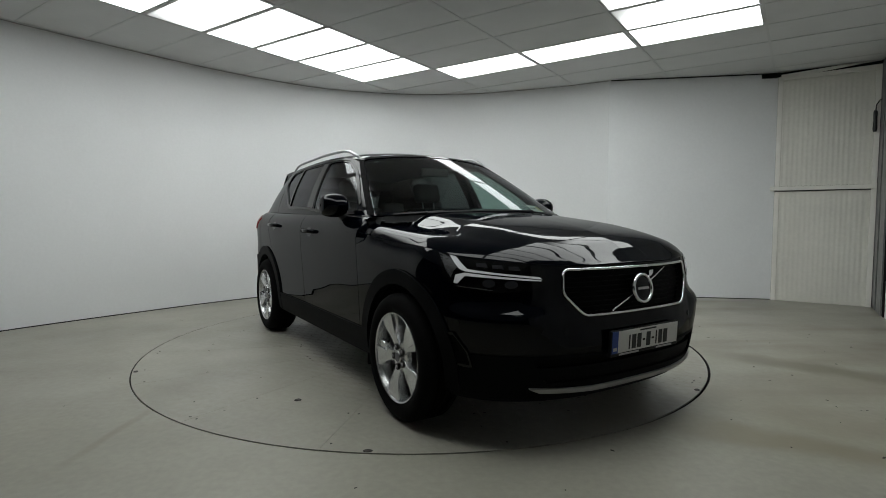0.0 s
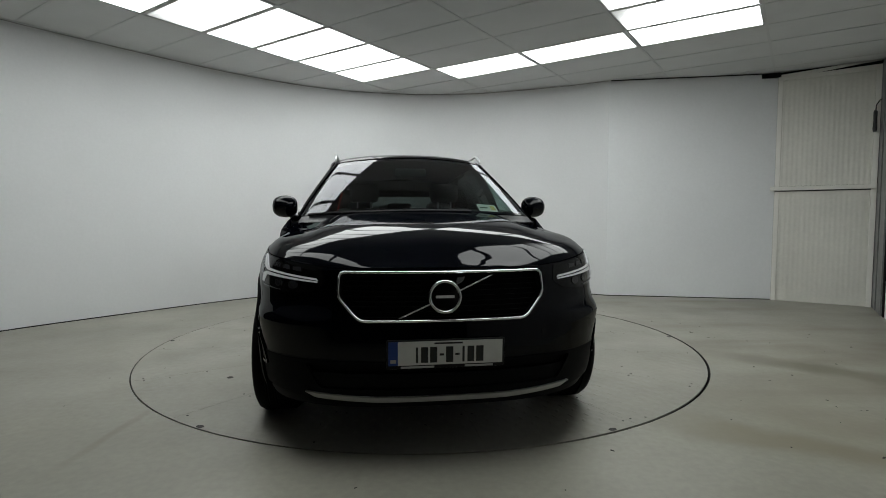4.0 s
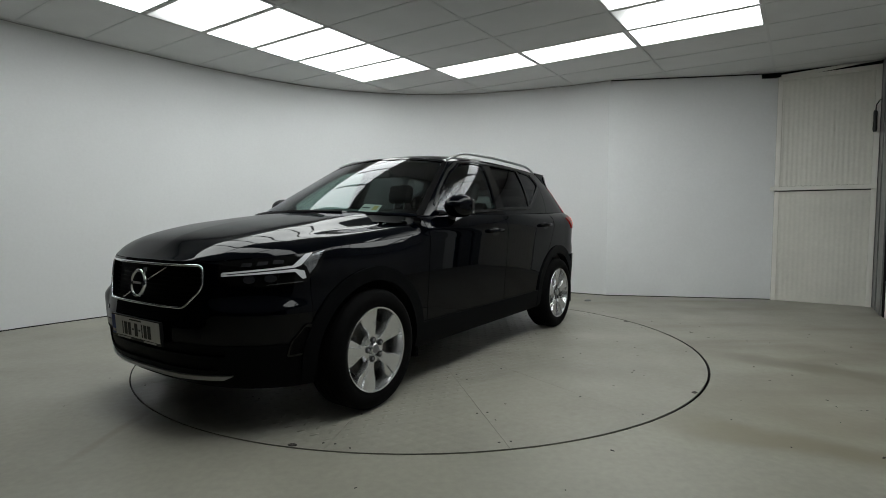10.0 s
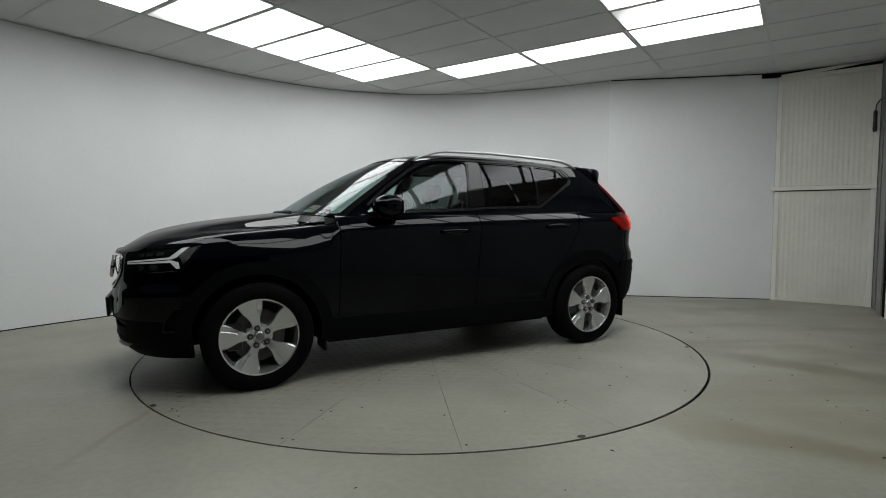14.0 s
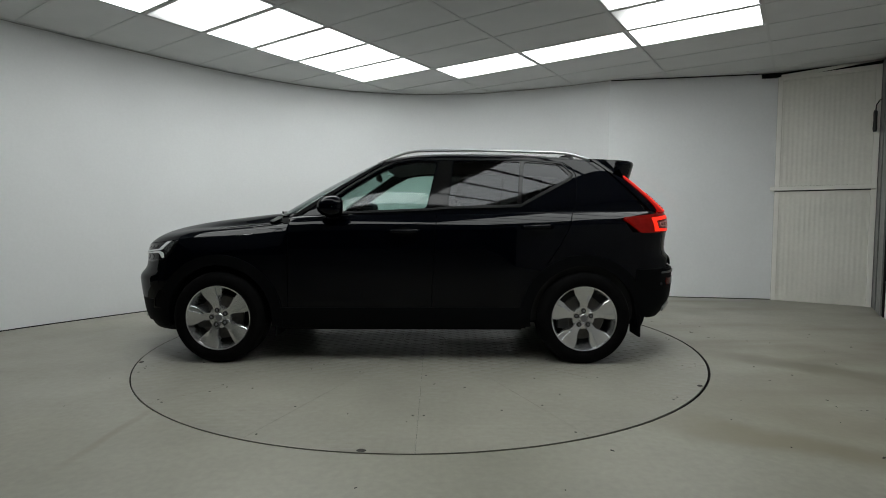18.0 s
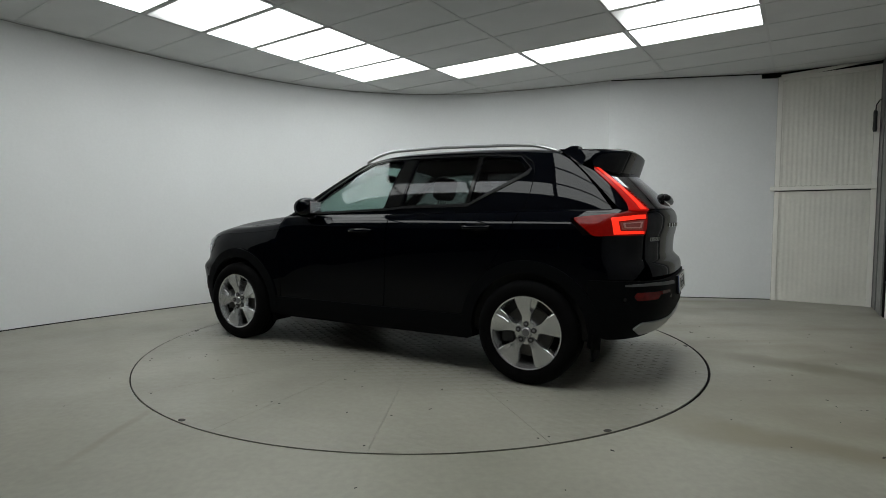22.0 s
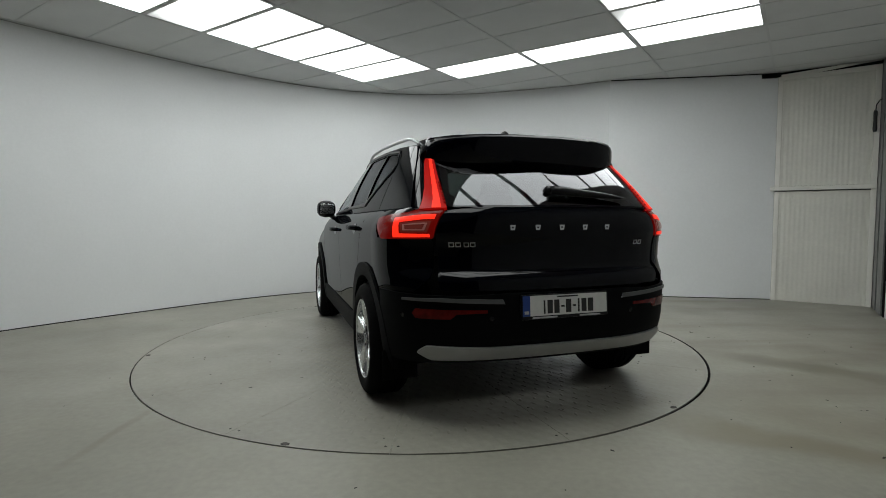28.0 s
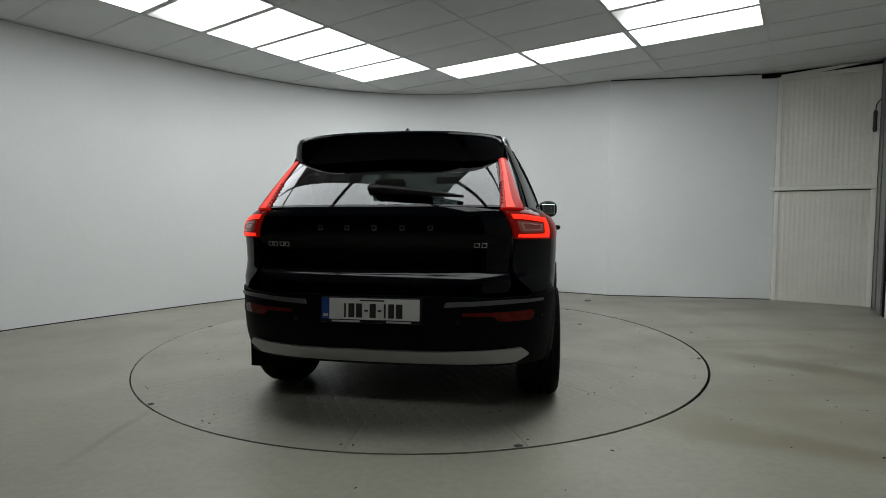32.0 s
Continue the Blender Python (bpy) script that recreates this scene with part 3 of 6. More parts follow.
def light_panel(face=PANEL, words="lit white panel light in the ceiling grid"):
    ob = tagged(new("ceiling_light"), words, "ceiling light", "ring of ceiling lights")
    hw, hl = 0.5876 / 2 - 0.029, 1.1753 / 2 - 0.030
    part("diffuser", one_box(-hl, hl, -hw, hw, 0.0, 0.006), face, ob, "glowing white diffuser")
    fr = bmesh.new()
    for x0, x1, y0, y1 in ((-hl - .016, hl + .016, -hw - .016, -hw), (-hl - .016, hl + .016, hw, hw + .016), (-hl - .016, -hl, -hw, hw), (hl, hl + .016, -hw, hw)):
        box(fr, x0, x1, y0, y1, -0.001, 0.02)
    part("frame", fr, TBAR, ob)
    return ob


first = None
for i, j in sorted(LIT):
    x, y = grid_xy(i + 0.5, j + 0.5)
    m = pose(x, y, CEIL + 0.004, 0, 0, -36.39)
    if (i, j) in DIMMED:
        light_panel(DIMMED[i, j], "white panel light with one end failing").matrix_basis = m
    elif first is None:
        first = light_panel()
        first.matrix_basis = m
    else:
        copy_thing(first, m)

# ---- the sheet door at the side ----


def door_point(along, out, z):
    p = D0 + DW * along + DN * out
    return p.x, p.y, z


DOOR_M = Matrix(((DW.x, DN.x, 0, D0.x), (DW.y, DN.y, 0, D0.y), (0, 0, 1, 0), (0, 0, 0, 1)))
DOOR_W = 1.03
door = tagged(new("sheet_door"), "cream ribbed sheet-metal door, closed", "door")
door.matrix_basis = DOOR_M


def ribbed(x0, x1, z0, z1):
    """Sheet metal with shallow, soft ribs."""
    bm = bmesh.new()
    n = 200
    xs = [(x0 + (x1 - x0) * i / n, 0.0215 + 0.0011 * math.sin(2 * math.pi * (x1 - x0) * i / n / 0.052)) for i in range(n + 1)]
    lo = [bm.verts.new((a, o, z0)) for a, o in xs]
    hi = [bm.verts.new((a, o, z1)) for a, o in xs]
    for i in range(n):
        bm.faces.new((lo[i], lo[i + 1], hi[i + 1], hi[i]))
    return bm


part("upper_sheet", ribbed(0.05, DOOR_W - 0.05, 1.47, 2.84), DOOR_PAINT, door, "ribbed cream sheet", smooth=True)
part("lower_sheet", ribbed(0.05, DOOR_W - 0.05, 0.002, 1.43), DOOR_PAINT, door, "ribbed cream sheet", smooth=True)
part("cross_rail", one_box(-0.045, DOOR_W, 0.018, 0.058, 1.425, 1.478, bevel=0.003), DOOR_FRAME, door)
# black strip below the rail, drawing the shadow the rail casts
part("rail_shadow_gap", one_box(0.0, DOOR_W - 0.05, 0.020, 0.0372, 1.4135, 1.424), BLACK_VOID, door)
part("stile", one_box(0.0, 0.055, 0.012, 0.036, 0.0, 2.86, bevel=0.003), DOOR_FRAME, door)
part("stile", one_box(DOOR_W - 0.055, DOOR_W, 0.012, 0.040, 0.0, 2.86, bevel=0.003), DOOR_FRAME, door)
part("top_rail", one_box(0.0, DOOR_W, 0.012, 0.036, 2.82, 2.87, bevel=0.003), DOOR_FRAME, door)

track = tagged(new("door_track"), "dark steel door track beside the door", "door track")
track.matrix_basis = DOOR_M
part("post", one_box(1.036, 1.075, 0.0, 0.26, 0.0, CEIL - 0.01), STEEL, track)
part("seal", one_box(1.050, 1.085, 0.262, 0.338, 0.0, CEIL - 0.01), BLACK_VOID, track)
part("channel", one_box(1.040, 1.085, 0.34, 0.68, 0.0, CEIL - 0.01), STEEL, track)
part("seal", one_box(1.055, 1.09, 0.682, 0.795, 0.0, CEIL - 0.01), BLACK_VOID, track)

pull = tagged(new("hanging_switch"), "black hand switch hanging on its cable", "switch")
pull.matrix_basis = DOOR_M
bm = bmesh.new()
tube(bm, [(1.05, 0.07, 2.47), (1.015, 0.075, 2.455), (0.985, 0.075, 2.40), (0.98, 0.075, 2.33)], 0.006, 8)
part("cable", bm, INK, pull)
bm = bmesh.new()
tube(bm, [(0.98, 0.075, 2.34), (0.98, 0.075, 2.32), (0.98, 0.075, 2.24), (0.98, 0.075, 2.12), (0.98, 0.075, 2.09)], [0.012, 0.020, 0.018, 0.022, 0.016], 10)
part("grip", bm, INK, pull)

# loose trim and gaps where the ceiling meets the door


def strip(name, outline, out, deep, mat, label):
    """A flat outline (along the door wall, height) with some depth into the room."""
    bm = bmesh.new()
    a = [bm.verts.new((x, out, z)) for x, z in outline]
    b = [bm.verts.new((x, out + deep, z)) for x, z in outline]
    bm.faces.new(a)
    bm.faces.new(b[::-1])
    for i in range(len(outline)):
        j = (i + 1) % len(outline)
        bm.faces.new((a[i], a[j], b[j], b[i]))
    tagged(part(name, bm, mat, None, m=DOOR_M), label, "trim", kind="structure")


strip("ceiling_gap", [(-0.20, CEIL - 0.062), (0.03, CEIL - 0.062), (0.03, CEIL - 0.014), (-0.20, CEIL - 0.014)], 0.02, 0.06, BLACK_VOID, "dark gap at the ceiling's edge over the door")
strip("trim", [(0.0, CEIL - 0.075), (1.03, CEIL - 0.075), (1.03, CEIL - 0.004), (0.0, CEIL - 0.004)], 0.030, 0.012, DOOR_FRAME, "sagging pale trim strip over the sheet door")
strip("ceiling_gap", [(0.03, CEIL - 0.036), (0.50, CEIL - 0.012), (0.62, CEIL - 0.004), (0.03, CEIL - 0.008)], 0.0445, 0.002, BLACK_VOID, "dark gap at the ceiling's edge over the door")
strip("ceiling_gap", [(0.42, CEIL - 0.062), (1.03, CEIL - 0.050), (1.03, CEIL - 0.012), (0.80, CEIL - 0.026)], 0.0445, 0.002, BLACK_VOID, "dark gap at the ceiling's edge over the door")

# ---- turntable ----
turntable = tagged(new("turntable"), "round grey-painted steel turntable flush with the floor", "turntable")
RIM, CORE = TABLE_R - 0.004, 0.18
SECTORS, FIRST_SEAM = 16, radians(1.5)
bm = bmesh.new()
rings = lathe(bm, [(RIM - 0.03, -0.10), (RIM - 0.03, -0.010)], 120, "z")
bm.faces.new(rings[-1])
part("base", bm, PIT, turntable)


def sector(r0, r1, a0, a1, gap, n=12):
    """A flat plate of ring shape with softened edges, its top at z = 0."""
    bm = bmesh.new()
    g0, g1 = gap / r0, gap / r1
    edge = [(r1 * math.cos(a0 + g1 + (a1 - a0 - 2 * g1) * i / n), r1 * math.sin(a0 + g1 + (a1 - a0 - 2 * g1) * i / n)) for i in range(n + 1)]
    edge += [(r0 * math.cos(a1 - g0 - (a1 - a0 - 2 * g0) * i / n), r0 * math.sin(a1 - g0 - (a1 - a0 - 2 * g0) * i / n)) for i in range(n + 1)]
    prism(bm, edge, -0.009, 0.0)
    return bm


for k in range(SECTORS):
    a = FIRST_SEAM + 2 * math.pi * k / SECTORS
    part("plate", sector(CORE + 0.0015, RIM, a, a + 2 * math.pi / SECTORS, 0.0009), TABLE, turntable)
bm = bmesh.new()
rings = lathe(bm, [(CORE - 0.0015, -0.009), (CORE - 0.0015, 0.0)], 96, "z")
bm.faces.new(rings[-1])
part("centre_plate", bm, TABLE, turntable)
# raised lumps of the tread plate along the track where cars stand, in staggered rows
bm = bmesh.new()
PITCH_X, PITCH_Y = 0.075, 0.0465
for a in range(-26, 27):
    for b in range(-21, 22):
        if (a + b) % 2:
            continue
        x, y = a * PITCH_X, b * PITCH_Y
        if math.hypot(x, y) > 2.14:
            continue
        wear = random.uniform(0.75, 1.0) * (1.0 - 0.55 * min(1.0, max(0.0, (abs(y) - 0.55) / 0.4))) * (1.0 - 0.4 * min(1.0, max(0.0, (abs(x) - 1.2) / 0.7)))
        tall = 0.0042 * wear
        tilt = 1 if b % 2 else -1
        low = [bm.verts.new((x + 0.029 * math.cos(q) + tilt * 0.004 * math.sin(q), y + 0.0125 * math.sin(q) + tilt * 0.006 * math.cos(q), -0.0006)) for q in (2 * math.pi * k / 8 for k in range(8))]
        high = [bm.verts.new((x + (v.co.x - x) * 0.55, y + (v.co.y - y) * 0.5, tall)) for v in low]
        bm.faces.new(high)
        for k in range(8):
            bm.faces.new((low[k], low[(k + 1) % 8], high[(k + 1) % 8], high[k]))
part("tread_relief", bm, TABLE, turntable, "worn raised lumps of tread plate", smooth=True)
# screws beside the seams and lifting slots at the rim
bm = bmesh.new()
lathe(bm, [(0.0005, 0.0012), (0.0055, 0.0012), (0.0065, 0.0)], 10, "z")
screw_mesh = part("screw", bm, RUST, turntable, m=Matrix.Translation((0, 0, -0.004))).data
for k in range(SECTORS):
    for r in (1.06, 1.78, 2.165):
        for o in (-0.030, 0.030):
            if random.random() < 0.34:
                continue
            a = FIRST_SEAM + 2 * math.pi * k / SECTORS + o / r
            part("screw", screw_mesh, None, turntable, m=Matrix.Translation((r * math.cos(a), r * math.sin(a), 0.0)))
for deg in (-37.6, 19.7, 85.0, 145.6, -157.1, -97.0):
    bm = bmesh.new()
    lathe(bm, [(0.0005, 0.002), (0.020, 0.002), (0.024, 0.0)], 14, "z")
    for v in bm.verts:
        v.co.x *= 0.7
    part("lifting_slot", bm, RUST, turntable, m=pose((TABLE_R - 0.026) * math.cos(radians(deg)), (TABLE_R - 0.026) * math.sin(radians(deg)), 0.0, 0, 0, deg))
bm = bmesh.new()
lathe(bm, [(0.0005, 0.003), (0.017, 0.003), (0.022, 0.0)], 12, "z")
part("rubber_stop", bm, RUST, turntable, "dark rubber stop", m=Matrix.Translation((0.911, -1.418, 0.0)))
# chips and scuffs on the plates
for k in range(34):
    a, rr = random.uniform(0, 2 * math.pi), random.uniform(1.05, 2.2)
    n = random.randint(5, 7)
    size = random.uniform(0.0025, 0.006)
    bm = bmesh.new()
    prism(bm, [(size * random.uniform(0.6, 1.5) * math.cos(2 * math.pi * i / n) * 1.7, size * random.uniform(0.6, 1.3) * math.sin(2 * math.pi * i / n)) for i in range(n)], 0.0, 0.0008)
    part("chip", bm, RUST, turntable, m=pose(rr * math.cos(a), rr * math.sin(a), 0, 0, 0, math.degrees(a) + random.uniform(-60, 60)))

# grit and chips on the floor
bm = bmesh.new()
for k in range(120):
    a, rr = random.uniform(0, 2 * math.pi), random.uniform(2.32, 5.2)
    x, y = rr * math.cos(a), rr * math.sin(a)
    if k < 45:
        x, y = random.uniform(1.5, 3.6), random.uniform(-2.6, 0.5)
        if math.hypot(x, y) < 2.32:
            continue
    n = random.randint(5, 7)
    size = random.choice((0.0025, 0.003, 0.0035, 0.006)) * random.uniform(0.7, 1.3)
    turn_by = random.uniform(0, 3.1)
    prism(bm, [(size * random.uniform(0.6, 1.5) * math.cos(2 * math.pi * i / n) * random.uniform(1.0, 2.0), size * random.uniform(0.6, 1.3) * math.sin(2 * math.pi * i / n)) for i in range(n)], 0.0002, 0.0015, pose(x, y, 0, 0, 0, math.degrees(turn_by)))
tagged(part("floor_grit", bm, RUST, None), "dark specks of grit and chipped paint on the floor", "grit", kind="stuff")
bm = bmesh.new()
bmesh.ops.create_icosphere(bm, subdivisions=2, radius=0.03)
for v in bm.verts:
    v.co = Vector((v.co.x * 1.4, v.co.y, max(v.co.z * 0.5, -0.008) + 0.008)) * random.uniform(0.85, 1.15)
tagged(part("debris", bm, STEEL, None, m=Matrix.Translation((2.11, 2.06, 0.0))), "small grey lump of debris on the floor by the wall", "debris")

# ---- the car: surfaces ----
# x forward, y to the car's left, z up; origin on the ground, midway between the axles
AXLE, HUB_Z, TYRE_R, RIM_R = 1.351, 0.338, 0.340, 0.245
side_profile = curve([(0.20, 0.845), (0.27, 0.872), (0.34, 0.887), (0.42, 0.893), (0.52, 0.897), (0.62, 0.901), (0.75, 0.907), (0.88, 0.912), (1.0, 0.914), (1.2, 0.912)])
taper = curve([(-2.3, 0.95), (-1.6, 0.985), (-1.0, 1.0), (0.0, 1.0), (1.0, 1.0), (1.55, 0.985), (2.3, 0.96)])
top_z = curve([(-2.2, 1.13), (-1.8, 1.125), (-1.2, 1.115), (-0.4, 1.10), (0.5, 1.092), (0.70, 1.084), (0.839, 1.072), (0.8415, 0.990), (0.95, 0.974), (1.06, 0.962), (1.3, 0.945), (1.5, 0.936), (1.63, 0.927), (1.8, 0.912), (2.2, 0.88)])
top_y = curve([(-2.2, 0.78), (-1.8, 0.80), (-1.2, 0.835), (-0.4, 0.855), (0.5, 0.848), (0.70, 0.844), (0.839, 0.840), (0.8415, 0.866), (1.06, 0.856), (1.4, 0.848), (1.7, 0.850), (2.2, 0.835)])
nose_x = curve([(0.18, 2.06), (0.25, 2.135), (0.30, 2.160), (0.36, 2.180), (0.44, 2.190), (0.52, 2.194), (0.60, 2.188), (0.70, 2.180), (0.80, 2.172), (0.86, 2.162), (0.90, 2.138), (0.97, 2.05), (1.05, 1.95)])
tail_x = curve([(0.18, -1.90), (0.26, -1.98), (0.33, -2.06), (0.40, -2.125), (0.48, -2.164), (0.58, -2.174), (0.66, -2.173), (0.72, -2.172), (0.755, -2.168), (0.775, -2.160), (0.805, -2.126), (0.82, -2.115), (0.84, -2.112), (0.92, -2.115), (1.02, -2.134), (1.08, -2.136), (1.13, -2.120), (1.2, -2.05)])
BEND, TBEND = 1.45, 1.55                     # where the sides start to turn into the front and the tail


# the shallow hollow along the lower doors
scallop = curve([(0.38, 0.0), (0.455, 0.0014), (0.52, 0.0026), (0.58, 0.0019), (0.64, 0.0006), (0.69, 0.0)])
scallop_reach = curve([(-1.02, 0.0), (-0.72, 1.0), (0.45, 1.0), (0.78, 0.0)])


def side_y(x, z):
    zt, yt = top_z(x), top_y(x)
    y = side_profile(z) * taper(x) - scallop(z - 0.03 * x) * scallop_reach(x)
    zs = zt - 0.15
    if z > zs:
        u = (z - zs) / (zt - zs)
        y = y - (y - yt) * u ** (2.6 if x < 0.8402 else 1.7)
    return y


def corner(a, b, n, phi):
    s, c = abs(math.sin(phi)), abs(math.cos(phi))
    r = ((s / a) ** n + (c / b) ** n) ** (-1 / n)
    return r * math.sin(phi), r * math.cos(phi)


bluntness = curve([(0.2, 2.75), (0.6, 2.65), (0.72, 2.38), (0.80, 2.32), (1.1, 2.25)])


def arc_table(a, b, n):
    """Angles at even lengths along a reference corner, so that u keeps its length round the bends."""
    ph = np.linspace(0, math.pi / 2, 400)
    pts = np.array([corner(a, b, n, p) for p in ph])
    ln = np.concatenate([[0], np.cumsum(np.linalg.norm(np.diff(pts, axis=0), axis=1))])
    return ln, ph


FRONT_TAB, REAR_TAB = arc_table(0.72, 0.885, 2.4), arc_table(0.60, 0.89, 3.0)
FRONT_LEN, REAR_LEN = float(FRONT_TAB[0][-1]), float(REAR_TAB[0][-1])


def turn(tab, d):
    """The angle at a length d round a bend, carried on beyond its end."""
    if d > tab[0][-1]:
        return math.pi - turn(tab, 2 * tab[0][-1] - d)
    return float(np.interp(d, tab[0], tab[1]))


# the bumper's corners swell out below the lamps
bumper_roll = curve([(0.40, 0.0), (0.50, 0.010), (0.58, 0.022), (0.62, 0.0285), (0.643, 0.0245), (0.67, 0.009), (0.69, 0.002), (0.73, 0.0)])
bumper_reach = curve([(0.46, 0.0), (0.54, 0.7), (0.62, 1.0), (0.86, 1.0), (0.98, 0.5), (1.10, 0.0)])


def flank(sign):
    """The lower body's left (1) or right (-1) side, bending round into front and tail; u is x along the side."""
    def f(u, z):
        if u > BEND:
            ph = turn(FRONT_TAB, u - BEND)
            dx, y = corner(nose_x(z) - BEND, side_y(BEND, z), bluntness(z), ph)
            b = bumper_roll(z) * bumper_reach(BEND + FRONT_LEN - u)
            return BEND + dx + b * math.sin(ph), sign * (y + b * max(0.0, math.cos(ph))), z
        if u < -TBEND:
            dx, y = corner(-tail_x(z) - TBEND, side_y(-TBEND, z), 3.0, turn(REAR_TAB, -TBEND - u))
            return -TBEND - dx, sign * y, z
        return u, sign * side_y(u, z), z
    return f


LEFT, RIGHT = flank(1), flank(-1)


def front(q, z):
    """The front face; q runs from -1.25 (right corner) to 1.25 (left corner)."""
    x, y, z = LEFT(BEND + FRONT_LEN - abs(q), z)
    return x, (y if q >= 0 else -y), z


def tail(q, z):
    x, y, z = LEFT(-TBEND - REAR_LEN + abs(q), z)
    return x, (y if q >= 0 else -y), z


# the upper body: rulings between a belt loop and a roof loop, from the tail's middle (0) to the windscreen's middle (10)
BELT = [(-2.118, 0.0, 1.135), (-2.098, 0.36, 1.135), (-2.022, 0.634, 1.132), (-1.86, 0.744, 1.128), (-1.30, 0.800, 1.122), (-0.50, 0.838, 1.106), (0.30, 0.838, 1.098), (0.765, 0.802, 1.090), (0.925, 0.69, 1.096), (1.02, 0.37, 1.110), (1.055, 0.0, 1.116)]
ROOF = [(-1.640, 0.0, 1.540), (-1.630, 0.34, 1.532), (-1.605, 0.53, 1.508), (-1.50, 0.600, 1.508), (-1.18, 0.622, 1.534), (-0.55, 0.628, 1.554), (-0.12, 0.618, 1.550), (0.13, 0.572, 1.518), (0.17, 0.50, 1.536), (0.205, 0.27, 1.558), (0.215, 0.0, 1.566)]


def loop_at(loop, s):
    i = int(math.floor(s))
    t = s - i

    def at(k):
        if k < 0:
            x, y, z = loop[-k]
            return np.array((x, -y, z))
        if k > 10:
            x, y, z = loop[20 - k]
            return np.array((x, -y, z))
        return np.array(loop[k])
    p0, p1, p2, p3 = at(i - 1), at(i), at(i + 1), at(i + 2)
    return 0.5 * (2 * p1 + (p2 - p0) * t + (2 * p0 - 5 * p1 + 4 * p2 - p3) * t * t + (3 * p1 - p0 - 3 * p2 + p3) * t ** 3)


bulge = curve([(0, 0.031), (2, 0.012), (3, 0.012), (5, 0.022), (7, 0.010), (8, 0.010), (10, 0.035)])


def upper(s, w):
    """A point of the upper body: s along the loops (below 0 and above 10 on the other side), w from belt to roof."""
    a, b = loop_at(BELT, s), loop_at(ROOF, s)
    p = a + (b - a) * w
    t = loop_at(BELT, s + 0.05) - loop_at(BELT, s - 0.05)
    nrm = np.cross(t, b - a)
    nrm /= np.linalg.norm(nrm) + 1e-9
    if nrm @ (p - np.array((-0.4, 0, 1.0))) < 0:
        nrm = -nrm
    sb = -s if s < 0 else (20 - s if s > 10 else s)
    return p + nrm * bulge(sb) * 4 * w * (1 - w)


def cabin_side(sign):
    """The upper body's side as seen square on: from (x, z) to the surface."""
    def f(x, z):
        lo, hi = 2.0, 8.6
        for _ in range(26):
            s = (lo + hi) / 2
            a, b = loop_at(BELT, s), loop_at(ROOF, s)
            w = (z - a[2]) / (b[2] - a[2])
            if a[0] + (b[0] - a[0]) * w > x:
                hi = s
            else:
                lo = s
        p = upper(s, w)
        return p[0], sign * p[1], p[2]
    return f


roof_mid = curve([(-1.72, 1.538), (-1.5, 1.566), (-1.2, 1.596), (-0.8, 1.616), (-0.3, 1.618), (0.0, 1.600), (0.15, 1.577), (0.22, 1.565)])
hood_mid = curve([(0.78, 1.150), (1.05, 1.122), (1.14, 1.112), (1.27, 1.097), (1.5, 1.071), (1.65, 1.050), (1.75, 1.032), (1.85, 1.010), (1.93, 0.987), (1.985, 0.964), (2.03, 0.937), (2.09, 0.898), (2.155, 0.856)])
U_MID = BEND + FRONT_LEN


def edge_z(u):
    """The bonnet's edge: along the wings, over the lamps and across the nose."""
    if u <= 1.62:
        return top_z(u)
    return float(np.interp(U_MID - u, [0.0, 0.45, 0.60, 0.80, 1.0, U_MID - 1.62], [0.864, 0.863, 0.873, 0.890, 0.905, top_z(1.62)]))

# ---- the car: body ----
car = tagged(new("car"), "black compact sport utility car with silver roof rails", "car")
SIDES = ((1, LEFT, cabin_side(1)), (-1, RIGHT, cabin_side(-1)))


def arch(cx, r, a0, a1, n=22, cz=HUB_Z):
    return [(cx + r * math.cos(radians(a0 + (a1 - a0) * i / n)), cz + r * math.sin(radians(a0 + (a1 - a0) * i / n))) for i in range(n + 1)]


def along(f, a, b, n=10):
    return [(a + (b - a) * i / n, f(a + (b - a) * i / n)) for i in range(n + 1)]


GAP = 0.003
ARCH_R = 0.405
SILL = 0.262
flank_top = lambda u: (edge_z(u) if u > 0 else top_z(max(u, -2.2))) - 0.002
DOOR_F = lambda z: 0.840 - 0.02 * (z - 0.4)      # rear edge of the wing
DOOR_B = lambda z: -0.225 - 0.06 * (z - 0.4)     # between the doors
def rear_edge(z):
    return float(np.interp(z, [0.25, 0.50, 0.62, 0.74, 0.86, 1.0, 1.12], [-0.93, -0.955, -1.00, -1.08, -1.16, -1.235, -1.275]))


